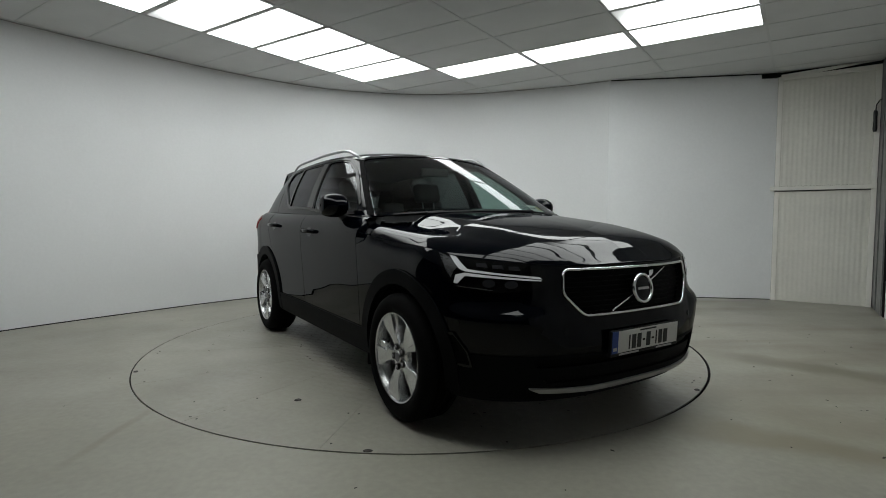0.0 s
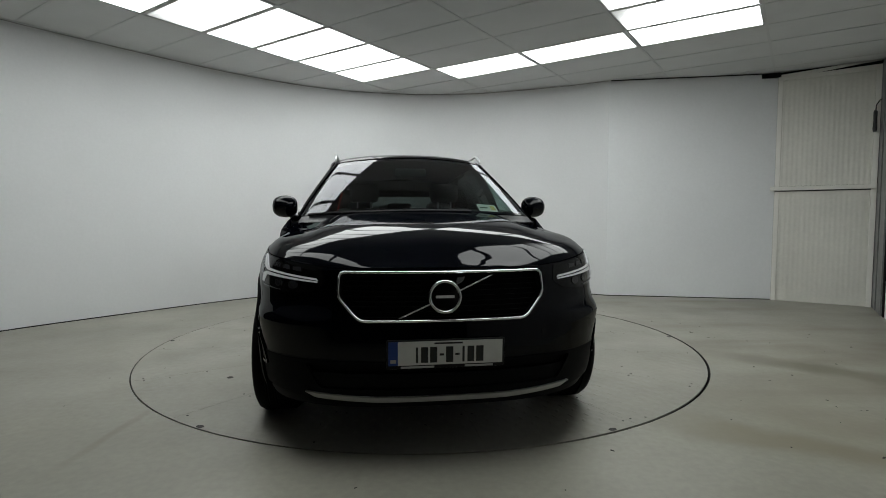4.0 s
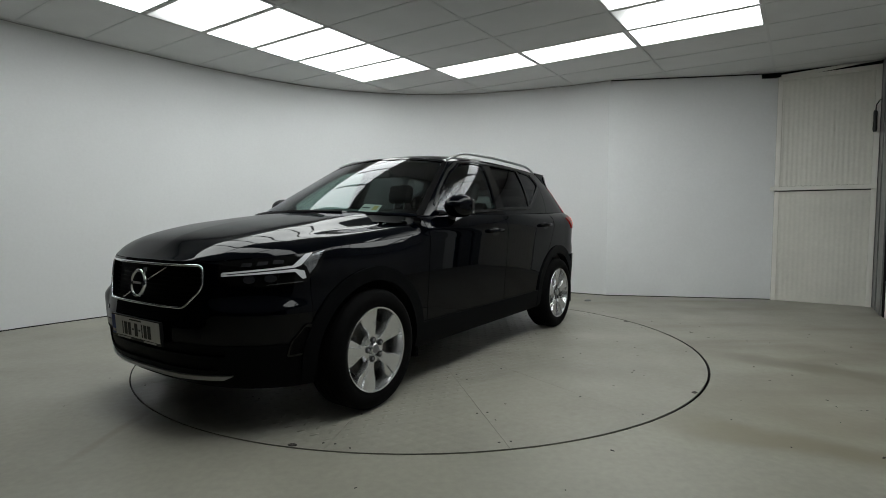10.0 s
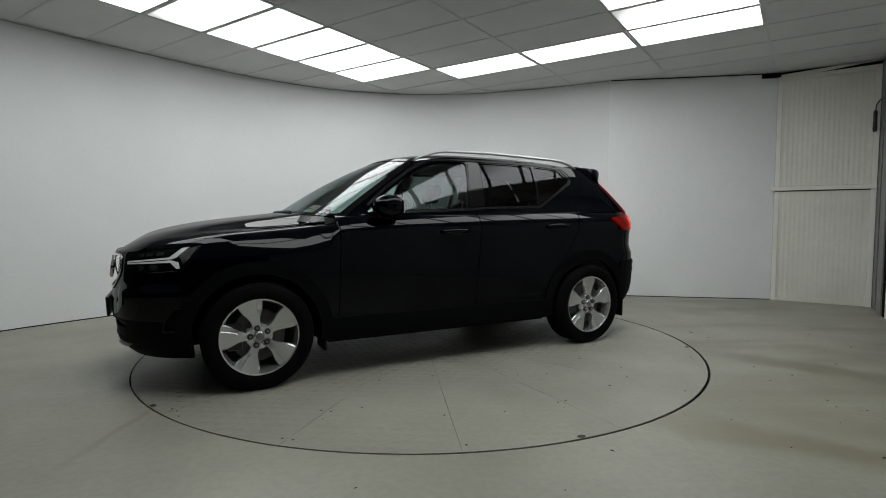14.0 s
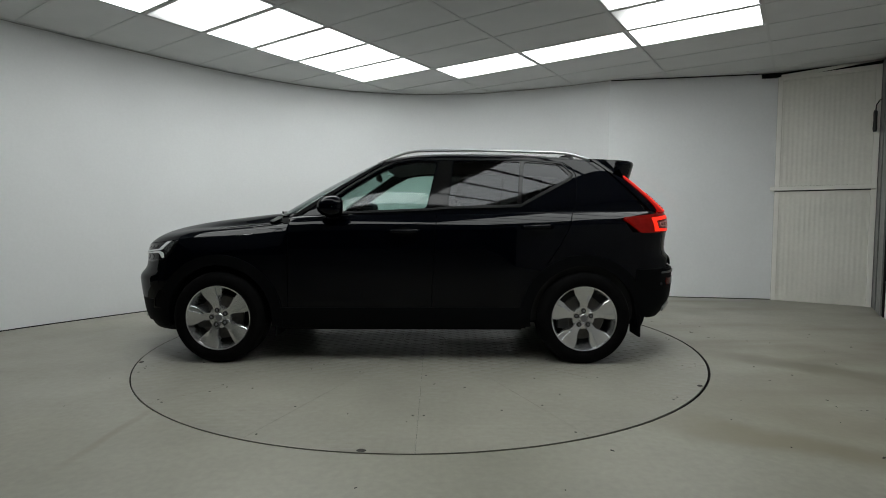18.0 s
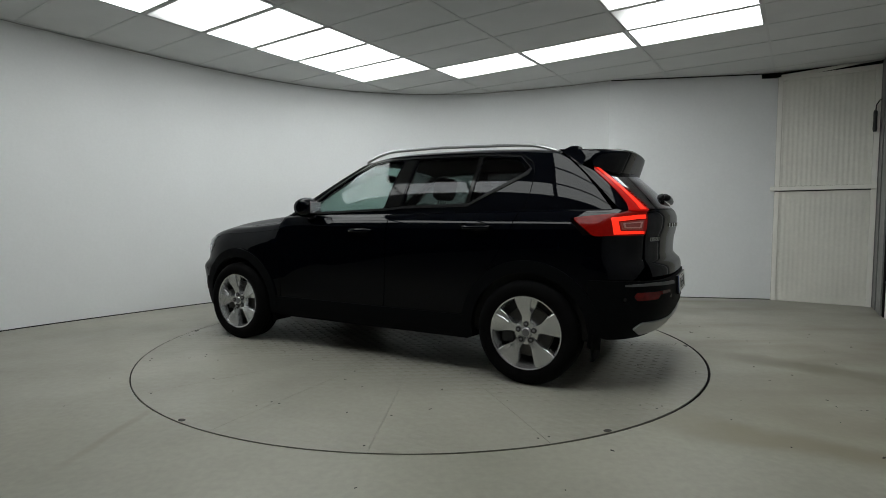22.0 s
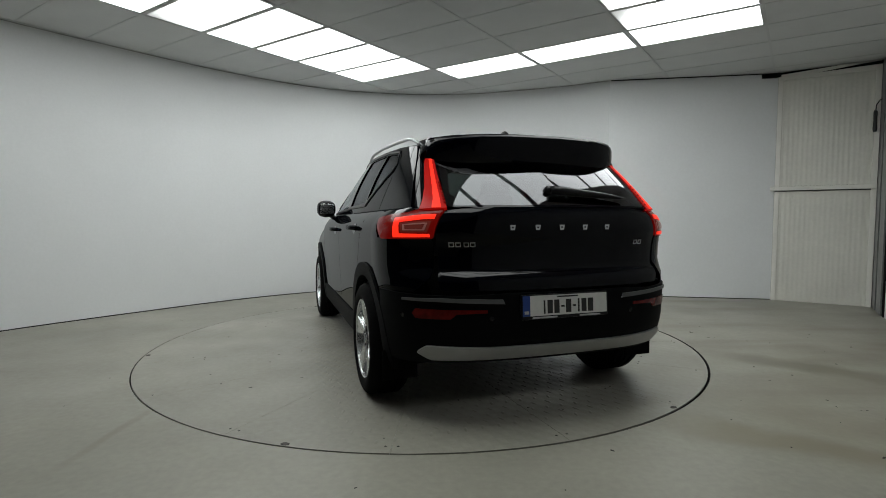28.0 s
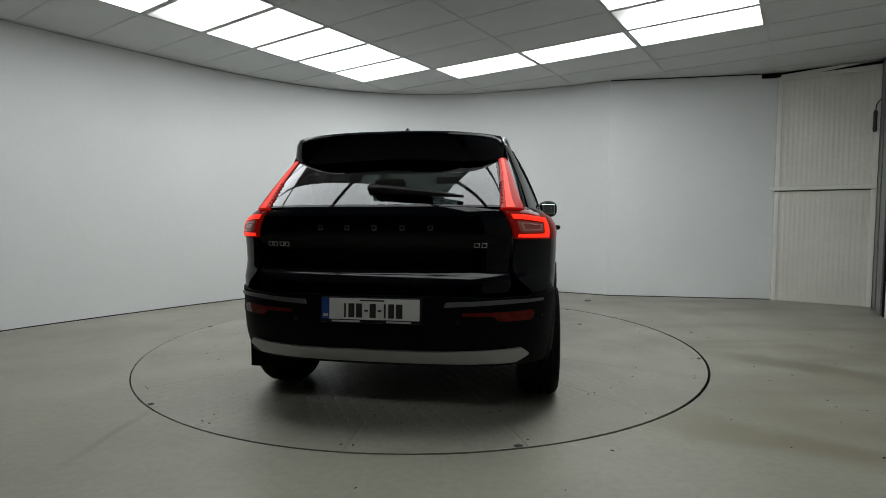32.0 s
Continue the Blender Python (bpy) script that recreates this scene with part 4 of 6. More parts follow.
for sign, body, cabin in SIDES:
    # front door
    outer = [(DOOR_B(z) + GAP, z) for z in (0.40, 0.6, 0.8, 1.0)] + along(flank_top, DOOR_B(1.1) + GAP, DOOR_F(1.08) - GAP) + [(DOOR_F(z) - GAP, z) for z in (1.0, 0.8, 0.6, 0.40)]
    patch("front_door", outer, body, PAINT, car)
    # rear door
    outer = [(rear_edge(z) + GAP, z) for z in (0.40, 0.5, 0.62, 0.74, 0.86, 1.0)] + along(flank_top, rear_edge(1.11) + GAP, DOOR_B(1.1) - GAP) + [(DOOR_B(z) - GAP, z) for z in (1.0, 0.8, 0.6, 0.40)]
    patch("rear_door", outer, body, PAINT, car)
    # front wing
    outer = ([(DOOR_F(z) + GAP, z) for z in (1.0, 0.8, 0.6, 0.34)] + [(AXLE - ARCH_R, 0.34)] + arch(AXLE, ARCH_R, 180, 0)[1:] + [(1.765, 0.36), (1.765, 0.60), (1.765, 0.78)]
             + along(flank_top, 1.765, DOOR_F(1.08) + GAP, 36))
    patch("front_wing", outer, body, PAINT, car)
    # rear quarter
    outer = ([(rear_edge(z) - GAP, z) for z in (1.0, 0.86, 0.74, 0.62, 0.5, 0.40)] + [(-AXLE + ARCH_R, 0.34)] + arch(-AXLE, ARCH_R, 0, 180)[1:] + [(-1.765, 0.45), (-1.765, 0.70), (-2.02, 0.705), (-2.10, 0.78), (-2.10, 0.97), (-1.70, 0.972), (-1.62, 1.075), (-1.9, 1.09)]
             + along(flank_top, -1.95, rear_edge(1.11) - GAP, 12))
    patch("rear_quarter", outer, body, PAINT, car)
    # sill and arch cladding
    outer = [(-AXLE + ARCH_R + 0.02, SILL), (AXLE - ARCH_R - 0.02, SILL), (AXLE - ARCH_R - 0.02, 0.415), (-AXLE + ARCH_R + 0.02, 0.415)]
    patch("sill_cladding", outer, body, CLAD, car, proud=0.010, label="matt black plastic cladding")
    for cx in (AXLE, -AXLE):
        r0, r1 = 0.392, 0.470
        outer = arch(cx, r1, -9, 189, 30) + arch(cx, r0, 189, -9, 30)
        patch("arch_cladding", outer, body, CLAD, car, proud=0.013, depth=0.05, step=0.03, label="matt black plastic cladding")
        bm = bmesh.new()
        n = 28
        ra = [bm.verts.new((cx + 0.40 * math.cos(math.pi * i / n * 1.12 - 0.19), sign * 0.86, HUB_Z + 0.40 * math.sin(math.pi * i / n * 1.12 - 0.19))) for i in range(n + 1)]
        rb = [bm.verts.new((cx + 0.40 * math.cos(math.pi * i / n * 1.12 - 0.19), sign * 0.56, HUB_Z + 0.40 * math.sin(math.pi * i / n * 1.12 - 0.19))) for i in range(n + 1)]
        for i in range(n):
            bm.faces.new((ra[i], ra[i + 1], rb[i + 1], rb[i]))
        bm.faces.new(rb)
        part("arch_liner", bm, BLACK_VOID, car)
        # mud flap behind the wheel
        x = cx - 0.415
        bm = one_box(x - 0.012, x + 0.006, sign * 0.69 if sign > 0 else -0.885, 0.885 if sign > 0 else -0.69, 0.195, 0.36, bevel=0.006)
        part("mud_flap", bm, RUBBER, car, "black mud flap")


def grid_mesh(name, rows, mat, flip=False):
    """A smooth sheet from rows of points."""
    m = len(rows[0])
    verts = [p for r in rows for p in r]
    faces = []
    for i in range(len(rows) - 1):
        for j in range(m - 1):
            f = (i * m + j, i * m + j + 1, (i + 1) * m + j + 1, (i + 1) * m + j)
            faces.append(f[::-1] if flip else f)
    return mesh_from(name, verts, faces, mat, True)


# bonnet: lines of constant x between the flanks' top edges
def hood_edge(u):
    return LEFT(u, edge_z(u))


rows = []
us = [0.843 + (U_MID - 0.843) * i / 96 for i in range(97)]
# across the bonnet: a crowned middle, a crease, then a hollow shoulder that runs out to the edge; by the windscreen and at the nose
CROSS_AT = (0.0, 0.15, 0.30, 0.45, 0.56, 0.64, 0.72, 0.80, 0.87, 0.92, 0.96, 1.0)
cross_rear = curve(list(zip(CROSS_AT, (1.0, 0.998, 0.975, 0.93, 0.875, 0.762, 0.594, 0.445, 0.395, 0.355, 0.257, 0.0))))
cross_nose = curve(list(zip(CROSS_AT, (1.0, 0.968, 0.928, 0.885, 0.845, 0.795, 0.705, 0.585, 0.46, 0.33, 0.20, 0.0))))
for u in us:
    ex, ey, ez = hood_edge(u)
    ey = max(ey - 0.003, 0.001)
    zc = max(hood_mid(ex), ez)
    w = min(1.0, max(0.0, (ex - 1.3) / 0.6))
    row = []
    for k in range(-40, 41):
        h = cross_rear(abs(k) / 40) * (1 - w) + cross_nose(abs(k) / 40) * w
        row.append((ex, ey * k / 40, ez + (zc - ez) * h))
    rows.append(row)
part("bonnet", grid_mesh("bonnet", rows, PAINT, True), PAINT, car)

for sg in (1, -1):
    part("scuttle_end", one_box(0.785, 0.837, min(sg * 0.66, sg * 0.835), max(sg * 0.66, sg * 0.835), 0.93, 1.058, bevel=0.01), BLACK_VOID, car)

# roof
rows = []
for i in range(61):
    s = 10 * i / 60
    ex, ey, ez = loop_at(ROOF, s)
    zc = max(roof_mid(ex), ez)
    ey = max(ey, 0.001)
    rows.append([(ex, ey * t, ez + (zc - ez) * (1 - abs(t) ** 2.6)) for t in [-1 + 2 * k / 32 for k in range(33)]])
part("roof", grid_mesh("roof", rows, PAINT, True), PAINT, car)

# cabin sides with window openings
GLASS_F = [(0.62, 1.118), (-0.190, 1.146), (-0.268, 1.510), (-0.10, 1.514), (0.05, 1.498), (0.205, 1.420), (0.425, 1.276)]
GLASS_R = [(-0.352, 1.160), (-0.868, 1.174), (-0.905, 1.508), (-0.395, 1.512)]
GLASS_Q = [(-0.900, 1.178), (-1.258, 1.372), (-1.274, 1.398), (-1.20, 1.484), (-0.935, 1.507)]
GLASS_F, GLASS_R, GLASS_Q = rounded(GLASS_F, 0.03), rounded(GLASS_R, 0.02), rounded(GLASS_Q, 0.03)


def zroof(x):
    return float(np.interp(x, [p[0] for p in ROOF[2:8]], [p[2] for p in ROOF[2:8]]))


def zbelt(x):
    return float(np.interp(x, [p[0] for p in BELT[2:8]], [p[2] for p in BELT[2:8]]))


for sign, body, cabin in SIDES:
    outer = along(zbelt, 0.765, -1.85, 24) + [(-1.755, 1.24), (-1.66, 1.35), (-1.54, 1.465)] + along(zroof, -1.48, 0.12, 20) + [(0.348, 1.368), (0.565, 1.224)]
    outer = [(x, z + 0.001) for x, z in outer]
    patch("cabin_side", outer, cabin, PAINT, car, holes=(GLASS_F, GLASS_R, GLASS_Q), step=0.045, depth=0.03, centre=(-0.4, 0, 1.1))
    for nm, poly, g in (("front_side_window", GLASS_F, SIDE_GLASS), ("rear_side_window", GLASS_R, PRIVACY), ("quarter_window", GLASS_Q, PRIVACY)):
        ob = patch(nm, poly, cabin, g, car, step=0.05, depth=0.0, proud=-0.006, centre=(-0.4, 0, 1.1), label="tinted side glass")
        ob.visible_shadow = False

# shoulders: the ledge between the flanks and the cabin
for sign, body, cabin in SIDES:
    rows = []
    for i in range(49):
        u = 0.838 - (0.838 + 1.98) * i / 48
        a = np.array(body(u, flank_top(u)))
        s = 7.0 - (7.0 - 2.2) * i / 48
        best = min((abs(loop_at(BELT, 2.0 + 6.0 * k / 240)[0] - a[0]), 2.0 + 6.0 * k / 240) for k in range(241))[1]
        b = loop_at(BELT, best)
        b = np.array((b[0], sign * b[1], b[2] + 0.004))
        mid = (a + b) / 2 + np.array((0, 0, 0.004))
        rows.append([tuple(a), tuple(mid), tuple(b)])
    part("shoulder", grid_mesh("shoulder", rows, PAINT, sign > 0), PAINT, car)

# windscreen, rear window, pillars on the upper body
SCREEN = rounded([(7.12, 0.03), (12.88, 0.03), (12.84, 0.955), (7.16, 0.955)], 0.06)
OUTER = [(7.0, 0.0), (13.0, 0.0), (13.0, 1.0), (7.0, 1.0)]
patch("windscreen_frame", OUTER, upper, PAINT, car, holes=(SCREEN,), step=0.12, depth=0.012, centre=(-0.4, 0, 1.0))
for ss in ([(7.00, 0.02), (7.22, 0.005), (7.36, 0.965), (7.00, 0.96)], [(13.00, 0.02), (12.78, 0.005), (12.64, 0.965), (13.00, 0.96)]):
    patch("screen_moulding", ss, upper, RUBBER, car, step=0.05, depth=0.004, proud=0.004, centre=(-0.4, 0, 1.0), label="black rubber screen moulding")
ob = patch("windscreen", SCREEN, upper, CLEAR, car, step=0.12, depth=0.0, proud=-0.004, centre=(-0.4, 0, 1.0), label="clear laminated windscreen")
ob.visible_shadow = False
RW = rounded([(-1.90, 0.02), (1.90, 0.02), (1.97, 0.72), (-1.97, 0.72)], 0.06)
OUTER = [(-2.9, 0.0), (2.9, 0.0), (2.9, 1.0), (-2.9, 1.0)]
patch("hatch_frame", OUTER, upper, PAINT, car, holes=(RW,), step=0.10, depth=0.012, centre=(-0.4, 0, 1.0))
ob = patch("rear_window", RW, upper, REAR_GLASS, car, step=0.10, depth=0.0, proud=0.001, centre=(-0.4, 0, 1.0), label="dark tinted rear window")
ob.visible_shadow = False

# front: bumper with openings for grille, lamps and intake
GRILLE = rounded([(-0.472, 0.848), (0.472, 0.848), (0.472, 0.735), (0.365, 0.630), (-0.365, 0.630), (-0.472, 0.735)], 0.03)
def lamp_outline(sg):
    p = [(0.535, 0.790), (0.555, 0.862), (0.80, 0.880), (1.00, 0.898), (1.09, 0.908), (1.035, 0.815), (0.955, 0.752), (0.78, 0.738), (0.60, 0.752)]
    return rounded([(sg * a, b) for a, b in p], 0.015)


INTAKE = rounded([(-0.60, 0.445), (0.60, 0.445), (0.54, 0.330), (-0.54, 0.330)], 0.02)
QC = U_MID - 1.768         # where bumper and wing meet


def bumper_top(q):
    return edge_z(U_MID - abs(q)) - 0.003


outer = along(bumper_top, -QC, QC, 30) + [(QC, 0.80), (QC, 0.465), (-QC, 0.465), (-QC, 0.80)]
patch("front_bumper", outer, front, PAINT, car, holes=(GRILLE,), step=0.022)
outer = [(-QC, 0.461), (QC, 0.461), (QC - 0.01, 0.36), (0.95, 0.30), (0.6, 0.275), (0, 0.27), (-0.6, 0.275), (-0.95, 0.30), (-QC + 0.01, 0.36)]
patch("lower_bumper", outer, front, CLAD, car, holes=(INTAKE,), step=0.04, label="matt black lower bumper")
patch("lower_cladding", [(q, z) for q, z in [(-1.02, 0.22), (1.02, 0.22), (1.02, 0.35), (0.9, 0.40), (-0.9, 0.40), (-1.02, 0.35)]], front, CLAD, car, proud=-0.012, depth=0.03)
patch("intake_mesh", [(q * 1.03, z) for q, z in INTAKE], front, MESH_BLACK, car, proud=-0.030, depth=0.0, label="black lower air intake")
patch("skid_plate", rounded([(-0.62, 0.312), (-0.56, 0.309), (-0.3, 0.297), (0.3, 0.297), (0.56, 0.309), (0.62, 0.312), (0.57, 0.288), (0.3, 0.274), (-0.3, 0.274), (-0.57, 0.288)], 0.006), front, SKID, car, proud=0.010, depth=0.03, label="silver front skid plate")

# grille: dark mesh set back, chrome surround, slash and badge
grille = patch("grille", GRILLE, front, MESH_BLACK, car, proud=-0.035, depth=0.0, label="black grille with a chrome surround")
bm = bmesh.new()
edge = densify([(q * 0.985, 0.7385 + (z - 0.7385) * 0.96) for q, z in GRILLE], 0.02)
tube(bm, [Vector(front(q, z)) + Vector((0.004, 0, 0)) for q, z in edge + edge[:2]], 0.0066, 10)
part("surround", bm, CHROME, grille, "chrome surround", smooth=True)
patch("grille_well", [(q * 0.998, z) for q, z in GRILLE], front, BLACK_VOID, grille, holes=([(q * 0.975, 0.7385 + (z - 0.7385) * 0.94) for q, z in GRILLE],), proud=0.001, depth=0.045, step=0.02)
bm = bmesh.new()
tube(bm, [Vector(front(-0.195 + 0.415 * k / 12, 0.645 + 0.185 * k / 12)) + Vector((-0.004, 0, 0)) for k in range(13)], 0.0045, 8)
part("slash", bm, CHROME, grille, smooth=True)
for r in range(9):
    z = 0.645 + r * 0.0225
    half = 0.445 if z > 0.735 else 0.35 + (z - 0.632) * 0.9
    bm = bmesh.new()
    tube(bm, [front(-half + 2 * half * k / 24, z) for k in range(25)], 0.0028, 6)
    for v in bm.verts:
        v.co.x -= 0.026
    part("grille_bar", bm, MESH_BLACK, grille)
badge = part("badge", one_box(-0.001, 0.001, -0.001, 0.001, -0.001, 0.001), INK, grille)
bm = bmesh.new()
prof = [(0.058, 0.0), (0.060, 0.012), (0.066, 0.017), (0.073, 0.012), (0.074, 0.0)]
lathe(bm, prof, 40, "z")
BADGE_M = Matrix.Translation((2.185, 0.0, 0.738)) @ Euler((0, radians(82), 0)).to_matrix().to_4x4()
part("ring", bm, CHROME, badge, "chrome ring", m=BADGE_M, smooth=True)
bm = bmesh.new()
lathe(bm, [(0.0005, 0.010), (0.058, 0.007)], 32, "z")
part("disc", bm, GLOSS, badge, m=BADGE_M)
bm = bmesh.new()
prism(bm, [(-0.050, 0.048), (-0.082, 0.052), (-0.086, 0.086), (-0.070, 0.082), (-0.060, 0.070)], 0.002, 0.013)
part("arrow", bm, CHROME, badge, "chrome arrow shape", m=BADGE_M)
bm = bmesh.new()
box(bm, -0.006, 0.006, -0.040, 0.040, 0.011, 0.0125)
part("band", bm, PALE_INK, badge, m=BADGE_M)

# parking sensors and the slim openings at the bumper's corners
for surface, spots in ((front, ((0.45, 0.565), (0.93, 0.60))), (tail, ((0.40, 0.575), (0.86, 0.585)))):
    for q, z in spots:
        for sg in (1, -1):
            dot = [(sg * (q + 0.013 * math.cos(2 * math.pi * i / 14)), z + 0.013 * math.sin(2 * math.pi * i / 14)) for i in range(14)]
            patch("parking_sensor", dot, surface, GLOSS, car, proud=0.0125 if surface is tail else 0.003, depth=0.003, step=0.02, label="round gloss black parking sensor")
for sg in (1, -1):
    slot = [(0.86, 0.395), (0.985, 0.40), (1.00, 0.545), (0.955, 0.556), (0.88, 0.47)]
    inner = [(0.925 + (a - 0.925) * 0.80, 0.47 + (b - 0.47) * 0.84) for a, b in slot]
    corner_slot = patch("corner_intake", rounded([(sg * a, b) for a, b in inner], 0.012), front, MESH_BLACK, car, proud=0.002, depth=0.004, step=0.03, label="black corner air slot")
    patch("lip", rounded([(sg * a, b) for a, b in slot], 0.014), front, GLOSS, corner_slot, holes=(rounded([(sg * a, b) for a, b in inner], 0.012),), proud=0.009, depth=0.012, step=0.02, label="gloss black lip")

# headlamps
for sg in (1, -1):
    lampbody = patch("headlamp", lamp_outline(sg), front, GLOSS, car, proud=0.003, depth=0.02, label="headlamp with a white hammer-shaped light guide")
    bars = ([(0.562, 0.802), (0.575, 0.812), (0.740, 0.826), (0.905, 0.842), (0.975, 0.895), (1.015, 0.902), (0.945, 0.842), (0.915, 0.832), (0.740, 0.818)],
            [(0.566, 0.793), (0.566, 0.799), (0.740, 0.812), (0.915, 0.826), (0.960, 0.815), (0.968, 0.780), (0.950, 0.776), (0.915, 0.812), (0.740, 0.803)])
    for bar in bars:
        patch("light_guide", [(sg * a, b) for a, b in bar], front, LED, lampbody, proud=0.008, depth=0.008, step=0.02, label="white glowing light guide")
    patch("lamp_reflector", [(sg * a, b) for a, b in ((0.955, 0.850), (0.985, 0.888), (1.058, 0.902), (1.020, 0.835), (0.985, 0.800), (0.972, 0.835))], front, LENS_RIB, lampbody, proud=0.0045, depth=0.004, step=0.02, label="silver reflector block")
    for q, z in ((0.66, 0.852), (0.735, 0.858), (0.81, 0.864)):
        patch("upper_reflector", [(sg * a, b) for a, b in ((q, z - 0.014), (q + 0.052, z - 0.010), (q + 0.058, z + 0.006), (q + 0.01, z + 0.006))], front, PROJECTOR, lampbody, proud=0.005, depth=0.003, step=0.02)
    for k in range(5):
        q = 0.985 + 0.012 * k
        z = 0.846 + 0.0125 * k
        patch("lens_rib", [(sg * q, z), (sg * (q + 0.048), z + 0.010), (sg * (q + 0.050), z + 0.014), (sg * (q + 0.001), z + 0.004)], front, LENS_RIB, lampbody, proud=0.006, depth=0.004, step=0.03)
    patch("lower_strip", [(sg * a, b) for a, b in ((0.78, 0.748), (0.95, 0.762), (0.955, 0.766), (0.78, 0.753))], front, LENS_RIB, lampbody, proud=0.007, depth=0.004, step=0.03)
    for q, z, r in ((0.70, 0.778, 0.019), (0.80, 0.782, 0.019)):
        patch("projector", [(sg * (q + r * 1.6 * math.cos(2 * math.pi * i / 14)), z + r * math.sin(2 * math.pi * i / 14)) for i in range(14)], front, PROJECTOR, lampbody, proud=0.006, depth=0.004, step=0.02)

# tail: bumper, hatch, lamps
outer = [(-0.60, 0.336), (0.60, 0.336), (0.96, 0.335), (1.065, 0.36), (1.075, 0.45), (1.075, 0.70), (0.55, 0.69), (0.34, 0.70), (-0.34, 0.70), (-0.55, 0.69), (-1.075, 0.70), (-1.075, 0.45), (-1.065, 0.36), (-0.96, 0.335)]
patch("rear_bumper", outer, tail, CLAD, car, proud=0.010, label="matt black rear bumper")
patch("rear_skid_plate", rounded([(-0.735, 0.440), (-0.4, 0.432), (0.4, 0.432), (0.735, 0.440), (0.80, 0.402), (0.74, 0.364), (0.35, 0.366), (-0.35, 0.366), (-0.74, 0.364), (-0.80, 0.402)], 0.015), tail, SKID, car, proud=0.022, depth=0.04, label="silver rear skid plate")
hatch = [(-0.695, 0.985), (-0.69, 0.83), (-0.65, 0.715), (0.65, 0.715), (0.69, 0.83), (0.695, 0.985), (0.66, 1.132), (-0.66, 1.132)]
patch("hatch", rounded(hatch, 0.02), tail, PAINT, car, step=0.024, label="black tailgate")
for sg in (1, -1):
    lo = [(0.678, 1.10), (0.708, 0.975), (1.05, 0.968), (1.175, 1.077), (1.05, 1.090), (0.87, 1.106), (0.78, 1.131), (0.665, 1.131)]
    lampbody = patch("tail_lamp", rounded([(sg * a, b) for a, b in lo], 0.015), tail, RED_LENS, car, proud=0.006, depth=0.02, step=0.03, label="lit red tail lamp")
    hook = [(0.700, 1.094), (0.760, 1.092), (0.945, 1.074), (0.932, 0.979), (0.722, 0.984), (0.725, 0.999), (0.893, 0.999), (0.905, 1.055), (0.755, 1.071), (0.704, 1.072)]
    hole = [(0.718, 1.062), (0.735, 1.006), (0.883, 1.005), (0.893, 1.048), (0.74, 1.063)]
    rim = [(0.809 + (a - 0.809) * 0.80, 1.034 + (b - 1.034) * 0.66) for a, b in hole]
    core = [(0.809 + (a - 0.809) * 0.66, 1.034 + (b - 1.034) * 0.44) for a, b in hole]
    patch("light_guide", [(sg * a, b) for a, b in hook], tail, RED_GLOW, lampbody, proud=0.010, depth=0.006, step=0.02, label="bright red light guide")
    patch("lens_rim", [(sg * a, b) for a, b in rim], tail, PALE_RIM, lampbody, holes=([(sg * a, b) for a, b in core],), proud=0.0105, depth=0.003, step=0.02, label="pale rim inside the lamp")
    patch("lamp_backing", [(sg * a, b) for a, b in lo], tail, BLACK_VOID, lampbody, proud=-0.018, depth=0.0, step=0.05)
    patch("inner_lens", [(sg * a, b) for a, b in hole], tail, SMOKED, lampbody, proud=0.008, depth=0.004, step=0.03, label="smoked inner lens")
    up = [(1.88, -0.015), (2.72, -0.015), (2.58, 0.10), (2.50, 0.28), (2.52, 0.72), (2.10, 0.72), (1.96, 0.28), (1.90, 0.10)]
    patch("upper_lens", [(sg * a, b) for a, b in up], upper, RED_SOFT, lampbody, proud=0.006, depth=0.02, step=0.06, centre=(-0.4, 0, 1.0), label="lit red upper lens")
    patch("lens_backing", [(sg * a, b) for a, b in up], upper, BLACK_VOID, lampbody, proud=-0.018, depth=0.0, step=0.08, centre=(-0.4, 0, 1.0))
    patch("edge_guide", [(sg * a, b) for a, b in ((2.00, -0.01), (2.02, 0.12), (2.06, 0.28), (2.18, 0.70), (2.30, 0.70), (2.21, 0.28), (2.20, 0.10), (2.26, -0.01))], upper, RED_GLOW, lampbody, proud=0.009, depth=0.004, step=0.05, centre=(-0.4, 0, 1.0), label="bright red light guide")
    for k in range(7):
        w = 0.03 + 0.045 * k
        a = 1.885 + 0.28 * w
        patch("lens_tooth", [(sg * (a - 0.012), w), (sg * (a + 0.040), w + 0.006), (sg * (a + 0.045), w + 0.026), (sg * (a - 0.006), w + 0.022)], upper, RED_LENS, lampbody, proud=0.013, depth=0.006, step=0.05, centre=(-0.4, 0, 1.0))
    patch("bumper_ledge", [(sg * a, b) for a, b in ((0.335, 0.648), (0.345, 0.671), (0.66, 0.681), (0.86, 0.675), (0.86, 0.664), (0.66, 0.662))], tail, LEDGE, car, proud=0.018, depth=0.012, step=0.03, label="satin grey bumper ledge")
    rf = [(0.42, 0.62), (0.78, 0.625), (0.80, 0.60), (0.78, 0.575), (0.60, 0.575), (0.57, 0.60), (0.42, 0.605)]
    patch("reflector", [(sg * a, b) for a, b in rf], tail, REFLECTOR, car, proud=0.014, depth=0.008, step=0.03, label="red bumper reflector")

